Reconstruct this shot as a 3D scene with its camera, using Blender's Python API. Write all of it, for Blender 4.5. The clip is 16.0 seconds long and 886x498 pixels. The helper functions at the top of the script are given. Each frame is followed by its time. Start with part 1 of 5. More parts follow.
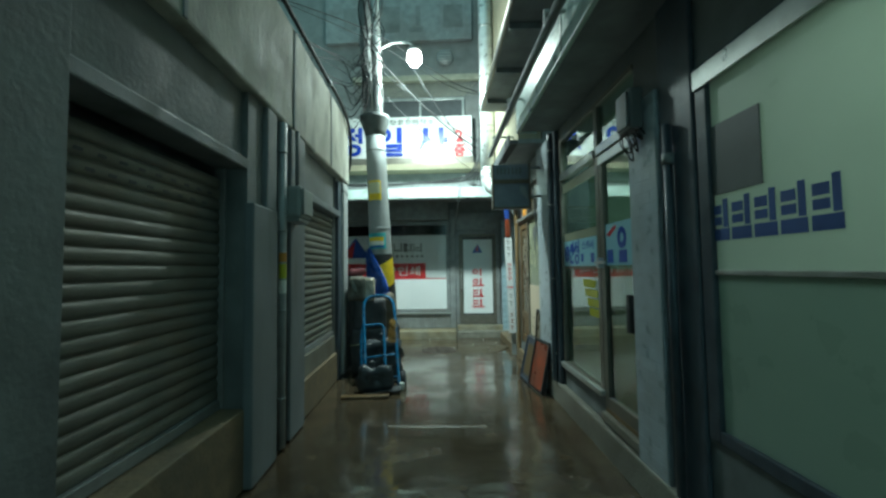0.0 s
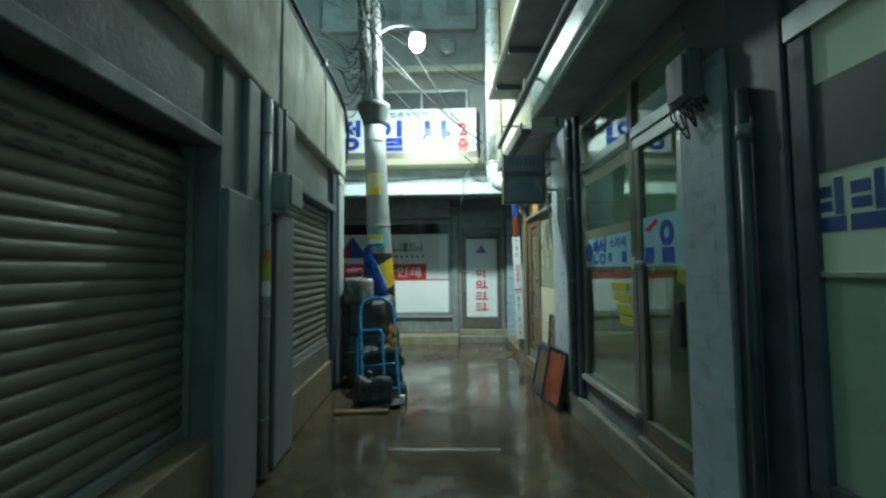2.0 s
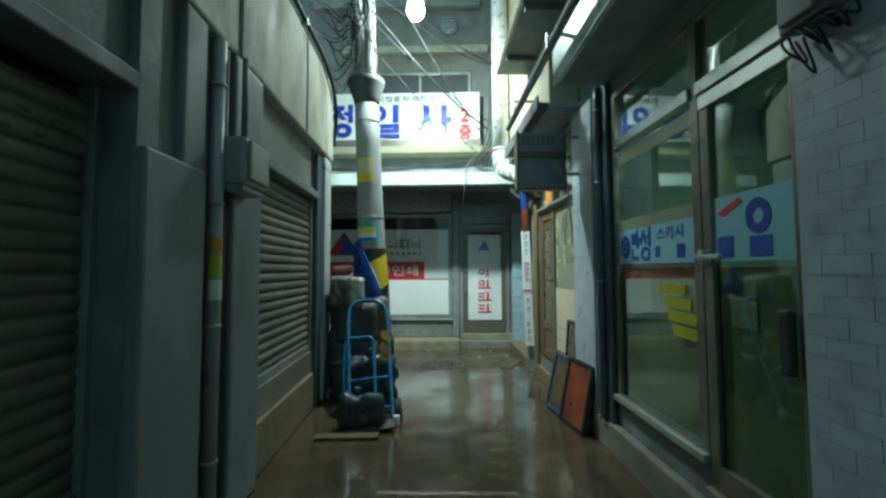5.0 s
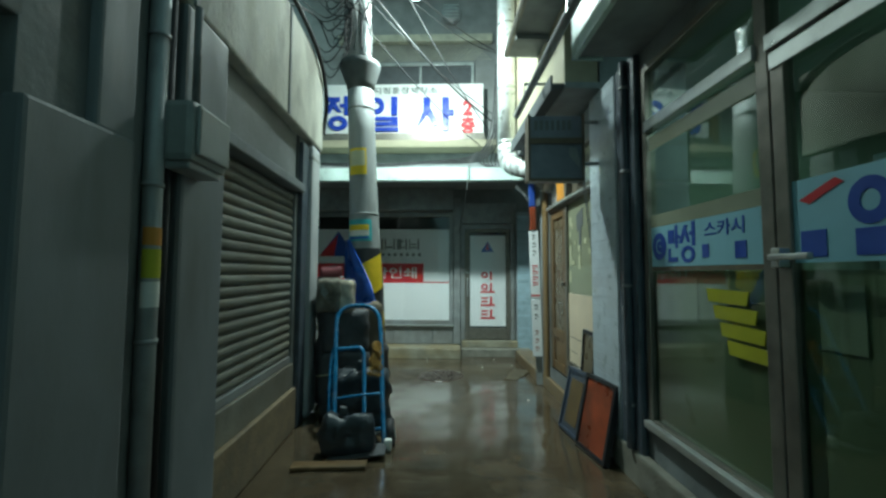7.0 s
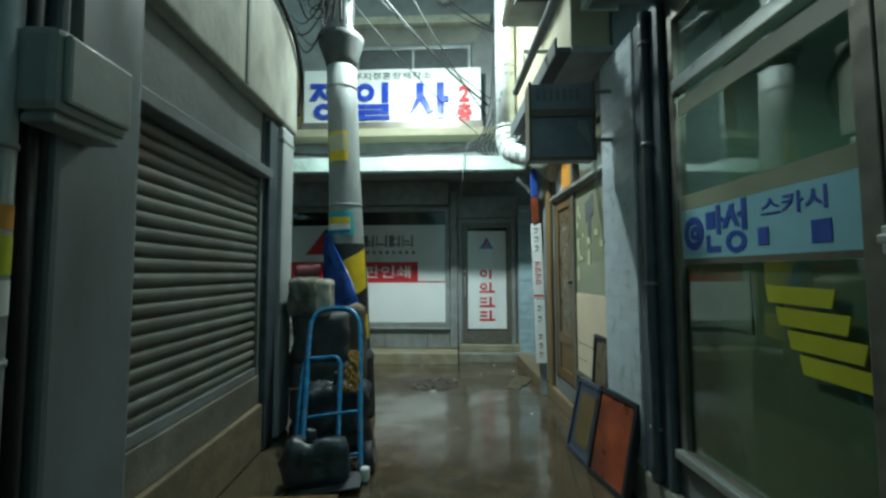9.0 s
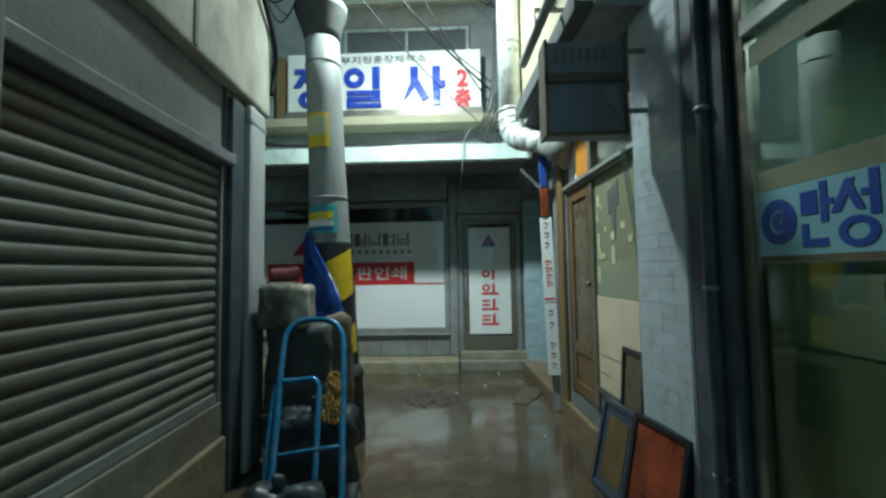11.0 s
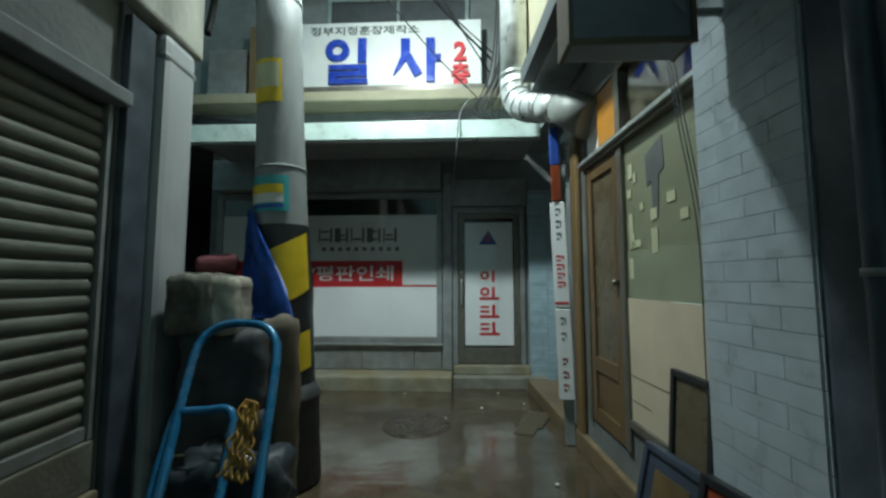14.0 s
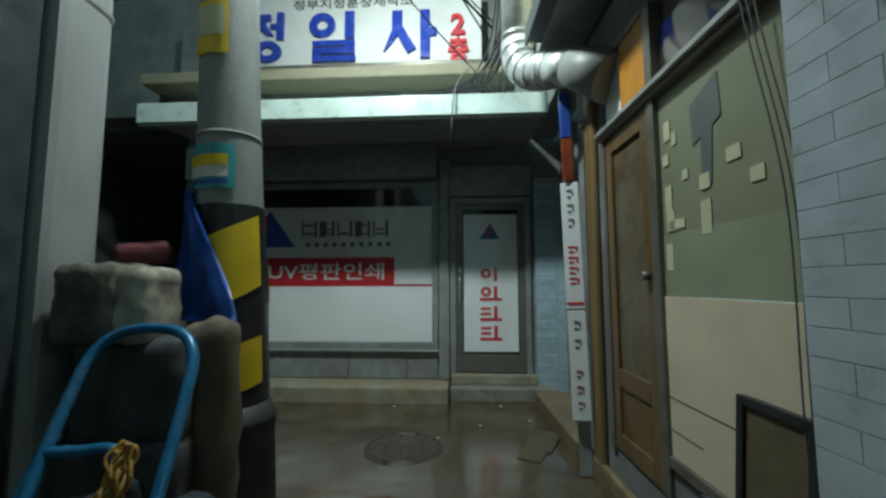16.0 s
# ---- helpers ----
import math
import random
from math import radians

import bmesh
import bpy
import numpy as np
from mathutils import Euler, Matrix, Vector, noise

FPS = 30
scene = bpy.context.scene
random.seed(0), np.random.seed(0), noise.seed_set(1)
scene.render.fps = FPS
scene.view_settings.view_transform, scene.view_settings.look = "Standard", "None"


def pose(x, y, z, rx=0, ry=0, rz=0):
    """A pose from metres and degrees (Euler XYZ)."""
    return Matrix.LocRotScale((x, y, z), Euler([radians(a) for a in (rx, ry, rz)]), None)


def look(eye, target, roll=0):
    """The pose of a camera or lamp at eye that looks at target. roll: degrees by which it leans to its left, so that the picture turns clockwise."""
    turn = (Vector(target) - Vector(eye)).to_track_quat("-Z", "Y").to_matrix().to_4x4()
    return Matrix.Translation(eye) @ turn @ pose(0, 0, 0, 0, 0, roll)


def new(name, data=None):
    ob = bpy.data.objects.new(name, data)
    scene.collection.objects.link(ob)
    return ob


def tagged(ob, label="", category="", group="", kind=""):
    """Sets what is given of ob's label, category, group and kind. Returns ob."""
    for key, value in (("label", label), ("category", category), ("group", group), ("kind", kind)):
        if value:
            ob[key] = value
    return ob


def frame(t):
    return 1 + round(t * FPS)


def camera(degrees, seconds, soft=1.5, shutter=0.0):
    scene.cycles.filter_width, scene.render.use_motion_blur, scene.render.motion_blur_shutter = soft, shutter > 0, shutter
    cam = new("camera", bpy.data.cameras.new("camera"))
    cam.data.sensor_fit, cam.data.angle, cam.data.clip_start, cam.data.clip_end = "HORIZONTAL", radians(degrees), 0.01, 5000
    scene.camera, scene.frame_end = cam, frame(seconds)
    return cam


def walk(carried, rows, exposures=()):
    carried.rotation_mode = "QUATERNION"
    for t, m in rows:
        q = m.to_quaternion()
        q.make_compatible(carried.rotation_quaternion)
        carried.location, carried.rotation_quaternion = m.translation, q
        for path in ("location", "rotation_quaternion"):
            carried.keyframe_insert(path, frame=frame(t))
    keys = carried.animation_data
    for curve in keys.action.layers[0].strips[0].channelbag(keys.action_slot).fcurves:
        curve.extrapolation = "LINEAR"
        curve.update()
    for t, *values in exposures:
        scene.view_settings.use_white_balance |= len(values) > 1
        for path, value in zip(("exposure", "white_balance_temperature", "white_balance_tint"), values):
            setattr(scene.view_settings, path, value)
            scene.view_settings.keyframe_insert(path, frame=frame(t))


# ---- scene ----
cam = camera(96.0, 16.0, soft=2.6)
PATH = [
    (0, (0.279, -0.661, 1.433), (0.196, 1.335, 1.531), -0.8),
    (0.5, (0.263, -0.558, 1.435), (0.182, 1.438, 1.535), -0.7),
    (1, (0.235, -0.457, 1.417), (0.159, 1.539, 1.52), -0.6),
    (1.5, (0.209, -0.335, 1.404), (0.136, 1.661, 1.507), -0.7),
    (2, (0.173, -0.212, 1.424), (0.102, 1.784, 1.529), -0.5),
    (2.5, (0.14, -0.107, 1.427), (0.075, 1.889, 1.533), -0.2),
    (3, (0.12, 0.003, 1.427), (0.059, 1.999, 1.531), -0.1),
    (3.5, (0.115, 0.118, 1.396), (0.056, 2.114, 1.501), -0.2),
    (4, (0.113, 0.233, 1.402), (0.057, 2.229, 1.504), -0.2),
    (6.5, (0.087, 0.798, 1.405), (0.029, 2.794, 1.518), -0.2),
    (7, (0.095, 0.921, 1.397), (0.034, 2.916, 1.515), 0.2),
    (7.5, (0.108, 1.04, 1.399), (0.048, 3.036, 1.514), 0.1),
    (8, (0.124, 1.16, 1.377), (0.064, 3.156, 1.488), -0.1),
    (8.5, (0.15, 1.273, 1.383), (0.086, 3.269, 1.494), -0.3),
    (9, (0.191, 1.421, 1.373), (0.118, 3.416, 1.492), -0.2),
    (11.5, (0.178, 2.069, 1.404), (0.111, 4.064, 1.516), -1.0),
    (12, (0.196, 2.205, 1.368), (0.125, 4.2, 1.489), -0.7),
    (12.5, (0.222, 2.354, 1.312), (0.15, 4.348, 1.443), -0.5),
    (13, (0.243, 2.484, 1.295), (0.168, 4.477, 1.44), -0.3),
    (13.5, (0.271, 2.61, 1.299), (0.191, 4.603, 1.452), -0.1),
    (14, (0.292, 2.739, 1.291), (0.207, 4.731, 1.45), -0.1),
    (14.5, (0.304, 2.874, 1.252), (0.217, 4.866, 1.411), -0.0),
    (15, (0.315, 3.009, 1.233), (0.224, 5.0, 1.394), 0.1),
    (15.5, (0.35, 3.159, 1.245), (0.244, 5.149, 1.409), -0.0),
    (16, (0.385, 3.281, 1.246), (0.269, 5.27, 1.418), -0.1),
]
walk(cam, [(t, look(eye, target, roll)) for t, eye, target, roll in PATH],
     exposures=[(0.0, 0.58, 6450, 6), (4.0, 0.56, 6450, 7), (8.0, 0.33, 6500, 10), (12.0, 0.10, 6550, 14), (16.0, -0.40, 6650, 18)])

# ---- night light: one street lamp, faint city glow, dim shops (the far one by an added fill) ----
LAMP = Vector((-0.37, 5.34, 4.70))
world = bpy.data.worlds.new("night")
scene.world = world
world.use_nodes = True
world.node_tree.nodes["Background"].inputs[0].default_value = (0.30, 0.62, 0.64, 1)
world.node_tree.nodes["Background"].inputs[1].default_value = 0.58


def point_lamp(name, place, watts, colour, radius):
    data = bpy.data.lights.new(name, "POINT")
    data.energy, data.color, data.shadow_soft_size = watts, colour, radius
    ob = new(name, data)
    ob.location = place
    return ob


def area_lamp(name, place, watts, colour, size, size_y, rx=0.0, ry=0.0, rz=0.0):
    data = bpy.data.lights.new(name, "AREA")
    data.shape, data.size, data.size_y, data.energy, data.color = "RECTANGLE", size, size_y, watts, colour
    ob = new(name, data)
    ob.matrix_world = pose(*place, rx, ry, rz)
    return ob


LAMP_COLOUR = (0.78, 1.0, 0.96)
point_lamp("street_lamp_spill", LAMP + Vector((0, -0.02, -0.19)), 78, LAMP_COLOUR, 0.10)
beam = bpy.data.lights.new("street_lamp_beam", "SPOT")
beam.energy, beam.color, beam.shadow_soft_size, beam.spot_size, beam.spot_blend = 480, LAMP_COLOUR, 0.10, radians(165), 1.0
new("street_lamp_beam", beam).matrix_world = look(LAMP + Vector((0.02, 0.0, -0.2)), LAMP + Vector((0.35, 0.75, -1.25)))
area_lamp("shop_light_near", (2.5, 0.2, 2.75), 30, (0.80, 1.0, 0.86), 1.0, 0.15)
# Unseen lamp, added to brighten the room behind the second shop's glass.
area_lamp("shop_light_far", (2.3, 2.9, 2.75), 12, (0.66, 1.0, 0.92), 0.9, 0.15)

# ---- materials ----


def mat(name, colour, rough=0.6, metal=0.0, var=0.25, scale=9.0, bump=0.15, fine=70.0, stain=None, amount=0.0,
        stain_scale=1.3, stretch=(1, 1, 1), rough_var=0.12, piece=0.0, spec=0.5):
    """A surface with grain, wear at a larger scale, relief and a gloss that varies."""
    m = bpy.data.materials.new(name)
    m.use_nodes = True
    nt = m.node_tree
    bsdf = nt.nodes["Principled BSDF"]
    geo = nt.nodes.new("ShaderNodeNewGeometry")
    mp = nt.nodes.new("ShaderNodeMapping")
    mp.inputs["Scale"].default_value = stretch
    nt.links.new(geo.outputs["Position"], mp.inputs["Vector"])

    def noise_node(s, detail):
        n = nt.nodes.new("ShaderNodeTexNoise")
        n.inputs["Scale"].default_value = s
        n.inputs["Detail"].default_value = detail
        nt.links.new(mp.outputs["Vector"], n.inputs["Vector"])
        return n

    def mix_node(fac, a, b):
        n = nt.nodes.new("ShaderNodeMix")
        n.data_type = "RGBA"
        nt.links.new(fac, n.inputs[0])
        for sock, v in ((n.inputs[6], a), (n.inputs[7], b)):
            if isinstance(v, tuple):
                sock.default_value = (*v, 1)
            else:
                nt.links.new(v, sock)
        return n.outputs[2]

    def ramp_node(fac, lo, hi, a=0.0, b=1.0):
        n = nt.nodes.new("ShaderNodeMapRange")
        nt.links.new(fac, n.inputs[0])
        for i, v in enumerate((lo, hi, a, b)):
            n.inputs[i + 1].default_value = v
        return n.outputs[0]

    grain = noise_node(scale, 5)
    dark = tuple(c * (1 - var) for c in colour)
    light = tuple(min(1, c * (1 + var)) for c in colour)
    col = mix_node(ramp_node(grain.outputs[0], 0.3, 0.7), dark, light)
    if stain:
        blot = noise_node(stain_scale, 7)
        col = mix_node(ramp_node(blot.outputs[0], 0.48, 0.68, 0, amount), col, stain)
    if piece:
        info = nt.nodes.new("ShaderNodeObjectInfo")
        hsv = nt.nodes.new("ShaderNodeHueSaturation")
        nt.links.new(ramp_node(info.outputs["Random"], 0, 1, 1 - piece, 1 + piece), hsv.inputs["Value"])
        nt.links.new(col, hsv.inputs["Color"])
        col = hsv.outputs[0]
    nt.links.new(col, bsdf.inputs["Base Color"])
    nt.links.new(ramp_node(grain.outputs[0], 0.3, 0.7, max(0.02, rough - rough_var), min(1, rough + rough_var)), bsdf.inputs["Roughness"])
    bsdf.inputs["Metallic"].default_value = metal
    bsdf.inputs["Specular IOR Level"].default_value = spec
    if bump:
        fine_n = noise_node(fine, 4)
        bp = nt.nodes.new("ShaderNodeBump")
        bp.inputs["Strength"].default_value = bump
        bp.inputs["Distance"].default_value = 0.01
        nt.links.new(fine_n.outputs[0], bp.inputs["Height"])
        nt.links.new(bp.outputs[0], bsdf.inputs["Normal"])
    return m


def glass_mat(name, tint=(0.9, 0.95, 0.93), ior=1.5, rough=0.0, power=5.0, grazing=0.6):
    m = bpy.data.materials.new(name)
    m.use_nodes = True
    nt = m.node_tree
    nt.nodes.remove(nt.nodes["Principled BSDF"])
    out = nt.nodes["Material Output"]
    tr = nt.nodes.new("ShaderNodeBsdfTransparent")
    tr.inputs[0].default_value = (*tint, 1)
    gl = nt.nodes.new("ShaderNodeBsdfGlossy")
    gl.inputs["Roughness"].default_value = rough
    lw = nt.nodes.new("ShaderNodeLayerWeight")
    lw.inputs[0].default_value = 0.5
    pw = nt.nodes.new("ShaderNodeMath")
    pw.operation = "POWER"
    pw.inputs[1].default_value = power
    nt.links.new(lw.outputs["Facing"], pw.inputs[0])
    fr = nt.nodes.new("ShaderNodeMapRange")
    fr.inputs[3].default_value = ((ior - 1) / (ior + 1)) ** 2
    fr.inputs[4].default_value = grazing
    nt.links.new(pw.outputs[0], fr.inputs[0])
    mx = nt.nodes.new("ShaderNodeMixShader")
    for a, b in ((fr.outputs[0], mx.inputs[0]), (tr.outputs[0], mx.inputs[1]), (gl.outputs[0], mx.inputs[2]), (mx.outputs[0], out.inputs[0])):
        nt.links.new(a, b)
    return m


def film_mat(name, colour, through_part=0.5, rough=0.35):
    """A milky film on glass: part of the light comes through from behind."""
    m = mat(name, colour, rough, var=0.06, scale=3, bump=0.02, fine=20)
    nt = m.node_tree
    tl = nt.nodes.new("ShaderNodeBsdfTranslucent")
    tl.inputs[0].default_value = (*colour, 1)
    mx = nt.nodes.new("ShaderNodeMixShader")
    mx.inputs[0].default_value = through_part
    nt.links.new(nt.nodes["Principled BSDF"].outputs[0], mx.inputs[1])
    nt.links.new(tl.outputs[0], mx.inputs[2])
    nt.links.new(mx.outputs[0], nt.nodes["Material Output"].inputs[0])
    return m


def glow_mat(name, colour, strength):
    m = bpy.data.materials.new(name)
    m.use_nodes = True
    b = m.node_tree.nodes["Principled BSDF"]
    b.inputs["Base Color"].default_value = (*colour, 1)
    b.inputs["Emission Color"].default_value = (*colour, 1)
    b.inputs["Emission Strength"].default_value = strength
    return m


def wet_ground():
    m = mat("wet_concrete", (0.086, 0.064, 0.040), 0.3, var=0.3, scale=5, bump=0.10, fine=55, stain=(0.056, 0.034, 0.018), amount=0.75, stain_scale=1.1, spec=0.7)
    nt = m.node_tree
    bsdf = nt.nodes["Principled BSDF"]
    geo = nt.nodes.new("ShaderNodeNewGeometry")
    n = nt.nodes.new("ShaderNodeTexNoise")
    n.inputs["Scale"].default_value, n.inputs["Detail"].default_value = 1.5, 5
    r = nt.nodes.new("ShaderNodeMapRange")
    for i, v in enumerate((0.36, 0.62, 0.05, 0.24)):
        r.inputs[i + 1].default_value = v
    nt.links.new(geo.outputs["Position"], n.inputs["Vector"])
    nt.links.new(n.outputs[0], r.inputs[0])
    nt.links.new(r.outputs[0], bsdf.inputs["Roughness"])
    # a film of rain water, thick in the hollows and gone on the high spots
    c = nt.nodes.new("ShaderNodeMapRange")
    for i, v in enumerate((0.40, 0.58, 1.0, 0.15)):
        c.inputs[i + 1].default_value = v
    nt.links.new(n.outputs[0], c.inputs[0])
    nt.links.new(c.outputs[0], bsdf.inputs["Coat Weight"])
    bsdf.inputs["Coat Roughness"].default_value = 0.035
    mp = nt.nodes.new("ShaderNodeMapping")
    mp.inputs["Scale"].default_value = (0.7, 5.5, 1.0)
    rip = nt.nodes.new("ShaderNodeTexNoise")
    rip.inputs["Scale"].default_value, rip.inputs["Detail"].default_value = 2.2, 3
    bp = nt.nodes.new("ShaderNodeBump")
    bp.inputs["Strength"].default_value, bp.inputs["Distance"].default_value = 0.22, 0.02
    nt.links.new(geo.outputs["Position"], mp.inputs["Vector"])
    nt.links.new(mp.outputs["Vector"], rip.inputs["Vector"])
    nt.links.new(rip.outputs[0], bp.inputs["Height"])
    nt.links.new(bp.outputs[0], bsdf.inputs["Coat Normal"])
    return m


M_GROUND = wet_ground()
M_CONC = mat("pale_concrete", (0.46, 0.46, 0.40), 0.75, var=0.18, scale=6, bump=0.4, fine=30, stain=(0.14, 0.13, 0.10), amount=0.75, stain_scale=2.6, stretch=(1, 1, 0.55))
M_STEP = mat("worn_step_concrete", (0.30, 0.28, 0.21), 0.5, var=0.25, scale=7, bump=0.35, fine=40, stain=(0.30, 0.20, 0.06), amount=0.55, stain_scale=1.6)
M_CURB = mat("curb_concrete", (0.24, 0.23, 0.19), 0.45, var=0.25, scale=8, bump=0.35, fine=45, stain=(0.10, 0.08, 0.06), amount=0.6)
M_PLINTH = mat("plinth_mortar", (0.225, 0.17, 0.105), 0.7, var=0.25, scale=9, bump=0.4, fine=40, stain=(0.12, 0.10, 0.08), amount=0.6, stain_scale=2)
M_DARKWALL = mat("sooty_wall", (0.19, 0.205, 0.205), 0.7, var=0.25, scale=4, bump=0.3, fine=30, stain=(0.07, 0.075, 0.08), amount=0.5)
M_WALL = mat("grey_render", (0.24, 0.26, 0.255), 0.75, var=0.18, scale=5, bump=0.3, fine=35, stain=(0.12, 0.12, 0.115), amount=0.6)
# Near-black in place of real darkness in the room, lane and openings.
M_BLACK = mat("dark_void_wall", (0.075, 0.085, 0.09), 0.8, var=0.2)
M_CREAM = mat("cream_wall", (0.33, 0.30, 0.21), 0.7, var=0.12, scale=5, bump=0.2, stain=(0.36, 0.32, 0.2), amount=0.5)
M_SLAT = mat("galvanised_slat", (0.17, 0.174, 0.15), 0.55, 0.25, var=0.22, scale=6, bump=0.12, fine=50, stain=(0.16, 0.14, 0.10), amount=0.6, stain_scale=2.2, piece=0.10)
M_ALU = mat("dull_aluminium", (0.52, 0.54, 0.52), 0.38, 0.75, var=0.12, scale=12, bump=0.06, fine=60)
M_ALU_DARK = mat("brown_anodised_frame", (0.20, 0.185, 0.155), 0.4, 0.5, var=0.2, scale=10, bump=0.06)
M_STEELFRAME = mat("grey_painted_steel", (0.30, 0.32, 0.32), 0.45, 0.2, var=0.18, scale=8, bump=0.1, stain=(0.14, 0.10, 0.07), amount=0.4)
M_COLUMN = mat("pale_steel_column", (0.45, 0.47, 0.48), 0.5, var=0.12, scale=7, bump=0.08, stain=(0.25, 0.26, 0.25), amount=0.6, stain_scale=3.5, stretch=(1, 1, 0.3))
M_PILASTER = mat("grey_pilaster", (0.195, 0.215, 0.228), 0.6, var=0.15, scale=7, bump=0.08, stain=(0.12, 0.125, 0.12), amount=0.75, stain_scale=3.5, stretch=(1, 1, 0.3))
M_NAVY = mat("dark_blue_paint", (0.068, 0.085, 0.105), 0.4, var=0.3, scale=8, bump=0.1)
M_TILE = mat("white_glazed_brick", (0.43, 0.49, 0.53), 0.35, var=0.10, scale=10, bump=0.12, fine=25, stain=(0.33, 0.35, 0.35), amount=0.5, stain_scale=3, piece=0.04)
M_GROUT = mat("grey_mortar", (0.34, 0.39, 0.42), 0.85, var=0.2, scale=30, bump=0.3)
M_BLUETILE = mat("pale_blue_tile", (0.36, 0.50, 0.56), 0.35, var=0.12, scale=10, bump=0.1, piece=0.08)
M_GLASS = glass_mat("shop_glass", (0.80, 0.9, 0.86), 1.6, power=3.2, grazing=0.95)
M_CLEAR = glass_mat("clear_glass", (0.98, 0.985, 0.98), 1.45)
M_FILM = film_mat("frosted_green_film", (0.62, 0.70, 0.64), 0.45)
# Darker copy of the film: the shop light's fall-off is put into its colour.
M_FILM_LOW = film_mat("shaded_frosted_film", (0.40, 0.50, 0.44), 0.40)
M_FILM2 = film_mat("olive_frosted_film", (0.33, 0.34, 0.23), 0.25)
M_OLIVEFILM = film_mat("dark_olive_film", (0.24, 0.27, 0.165), 0.3)
M_WHITE = mat("white_vinyl", (0.84, 0.86, 0.87), 0.4, var=0.04, scale=4, bump=0.03)
M_GREYVINYL = mat("silver_grey_vinyl", (0.80, 0.82, 0.84), 0.35, var=0.06, scale=4, bump=0.03)
M_RED = mat("red_vinyl", (0.66, 0.035, 0.045), 0.4, var=0.06, bump=0.02)
M_BLUE = mat("blue_acrylic", (0.02, 0.06, 0.42), 0.25, var=0.08, bump=0.02)
M_BLUEV = mat("blue_vinyl", (0.03, 0.09, 0.42), 0.4, var=0.08, bump=0.02)
M_FADEDBLUE = mat("faded_blue_vinyl", (0.06, 0.12, 0.36), 0.45, var=0.15, bump=0.02)
M_INK = mat("dark_green_ink", (0.03, 0.05, 0.045), 0.45, var=0.1, bump=0.02)
M_GREYINK = mat("grey_ink", (0.14, 0.15, 0.15), 0.45, var=0.1, bump=0.02)
M_SIGN = mat("white_sign_acrylic", (0.80, 0.82, 0.80), 0.16, var=0.03, scale=3, bump=0.02, stain=(0.62, 0.62, 0.55), amount=0.4, stain_scale=2)
M_TEAL = mat("pale_teal_sheet", (0.60, 0.74, 0.69), 0.34, 0.1, var=0.12, scale=6, bump=0.12, stain=(0.3, 0.36, 0.33), amount=0.5)
# Undersides' shade is put into this grey, lifted for missing bounce light.
M_SOFFIT = mat("soffit_shade_grey", (0.24, 0.26, 0.265), 0.65, var=0.25, scale=5, bump=0.2)
M_POLE = mat("grey_spun_concrete", (0.27, 0.29, 0.29), 0.6, var=0.15, scale=10, bump=0.25, fine=50, stain=(0.22, 0.22, 0.21), amount=0.5, stretch=(1, 1, 0.4))
M_YELLOW = mat("yellow_vinyl", (0.72, 0.50, 0.02), 0.4, var=0.12, scale=8, bump=0.05)
M_YTAPE = mat("yellow_tape", (0.42, 0.42, 0.02), 0.45, var=0.08, bump=0.03)
M_BLACKV = mat("black_vinyl", (0.02, 0.022, 0.025), 0.4, var=0.2, bump=0.05)
M_TEALV = mat("teal_vinyl", (0.04, 0.36, 0.38), 0.4, var=0.1, bump=0.03)
M_CABLE = mat("black_cable", (0.016, 0.017, 0.018), 0.7, var=0.2, bump=0)
M_GCABLE = mat("grey_cable", (0.13, 0.14, 0.14), 0.6, var=0.2, bump=0)
M_DUCT = mat("galvanised_duct", (0.78, 0.81, 0.80), 0.36, 0.55, var=0.18, scale=9, bump=0.15, fine=18)
M_TRUCK = mat("blue_enamel_tube", (0.010, 0.15, 0.31), 0.28, 0.1, var=0.15, scale=12, bump=0.05, stain=(0.12, 0.08, 0.05), amount=0.35, stain_scale=6)
M_RUBBER = mat("black_rubber", (0.036, 0.036, 0.038), 0.6, var=0.25, scale=20, bump=0.15)
M_WRAP = mat("pale_plastic_wrap", (0.48, 0.44, 0.36), 0.14, var=0.3, scale=9, bump=0.5, fine=14, stain=(0.2, 0.19, 0.15), amount=0.7, stain_scale=8)
M_BAG = mat("brown_plastic_wrap", (0.20, 0.185, 0.15), 0.10, var=0.35, scale=9, bump=0.5, fine=14, stain=(0.06, 0.06, 0.05), amount=0.8, stain_scale=7)
M_BLUEBAG = mat("blue_sheet", (0.02, 0.10, 0.42), 0.35, var=0.3, scale=6, bump=0.4, fine=14)
M_CARD = mat("damp_cardboard", (0.15, 0.12, 0.085), 0.8, var=0.2, scale=8, bump=0.2, fine=40)
M_BUNDLE = mat("dark_bundle", (0.07, 0.073, 0.078), 0.6, var=0.3, scale=10, bump=0.4, fine=18)
M_GLOVE = mat("yellow_net", (0.36, 0.19, 0.035), 0.6, var=0.3, scale=25, bump=0.4, fine=60)
M_WOOD = mat("dark_varnished_wood", (0.15, 0.092, 0.042), 0.4, var=0.3, scale=14, bump=0.15, stretch=(1, 1, 0.12), stain=(0.06, 0.045, 0.03), amount=0.5)
M_POST = mat("brown_post", (0.19, 0.12, 0.052), 0.45, var=0.25, scale=12, bump=0.15, stretch=(1, 1, 0.1))
M_ORANGE = mat("orange_board", (0.58, 0.24, 0.03), 0.5, var=0.15, scale=7, bump=0.1)
M_CREAMBOARD = mat("cream_board", (0.66, 0.545, 0.40), 0.55, var=0.08, scale=5, bump=0.08, stain=(0.45, 0.40, 0.30), amount=0.5, stain_scale=2.5)
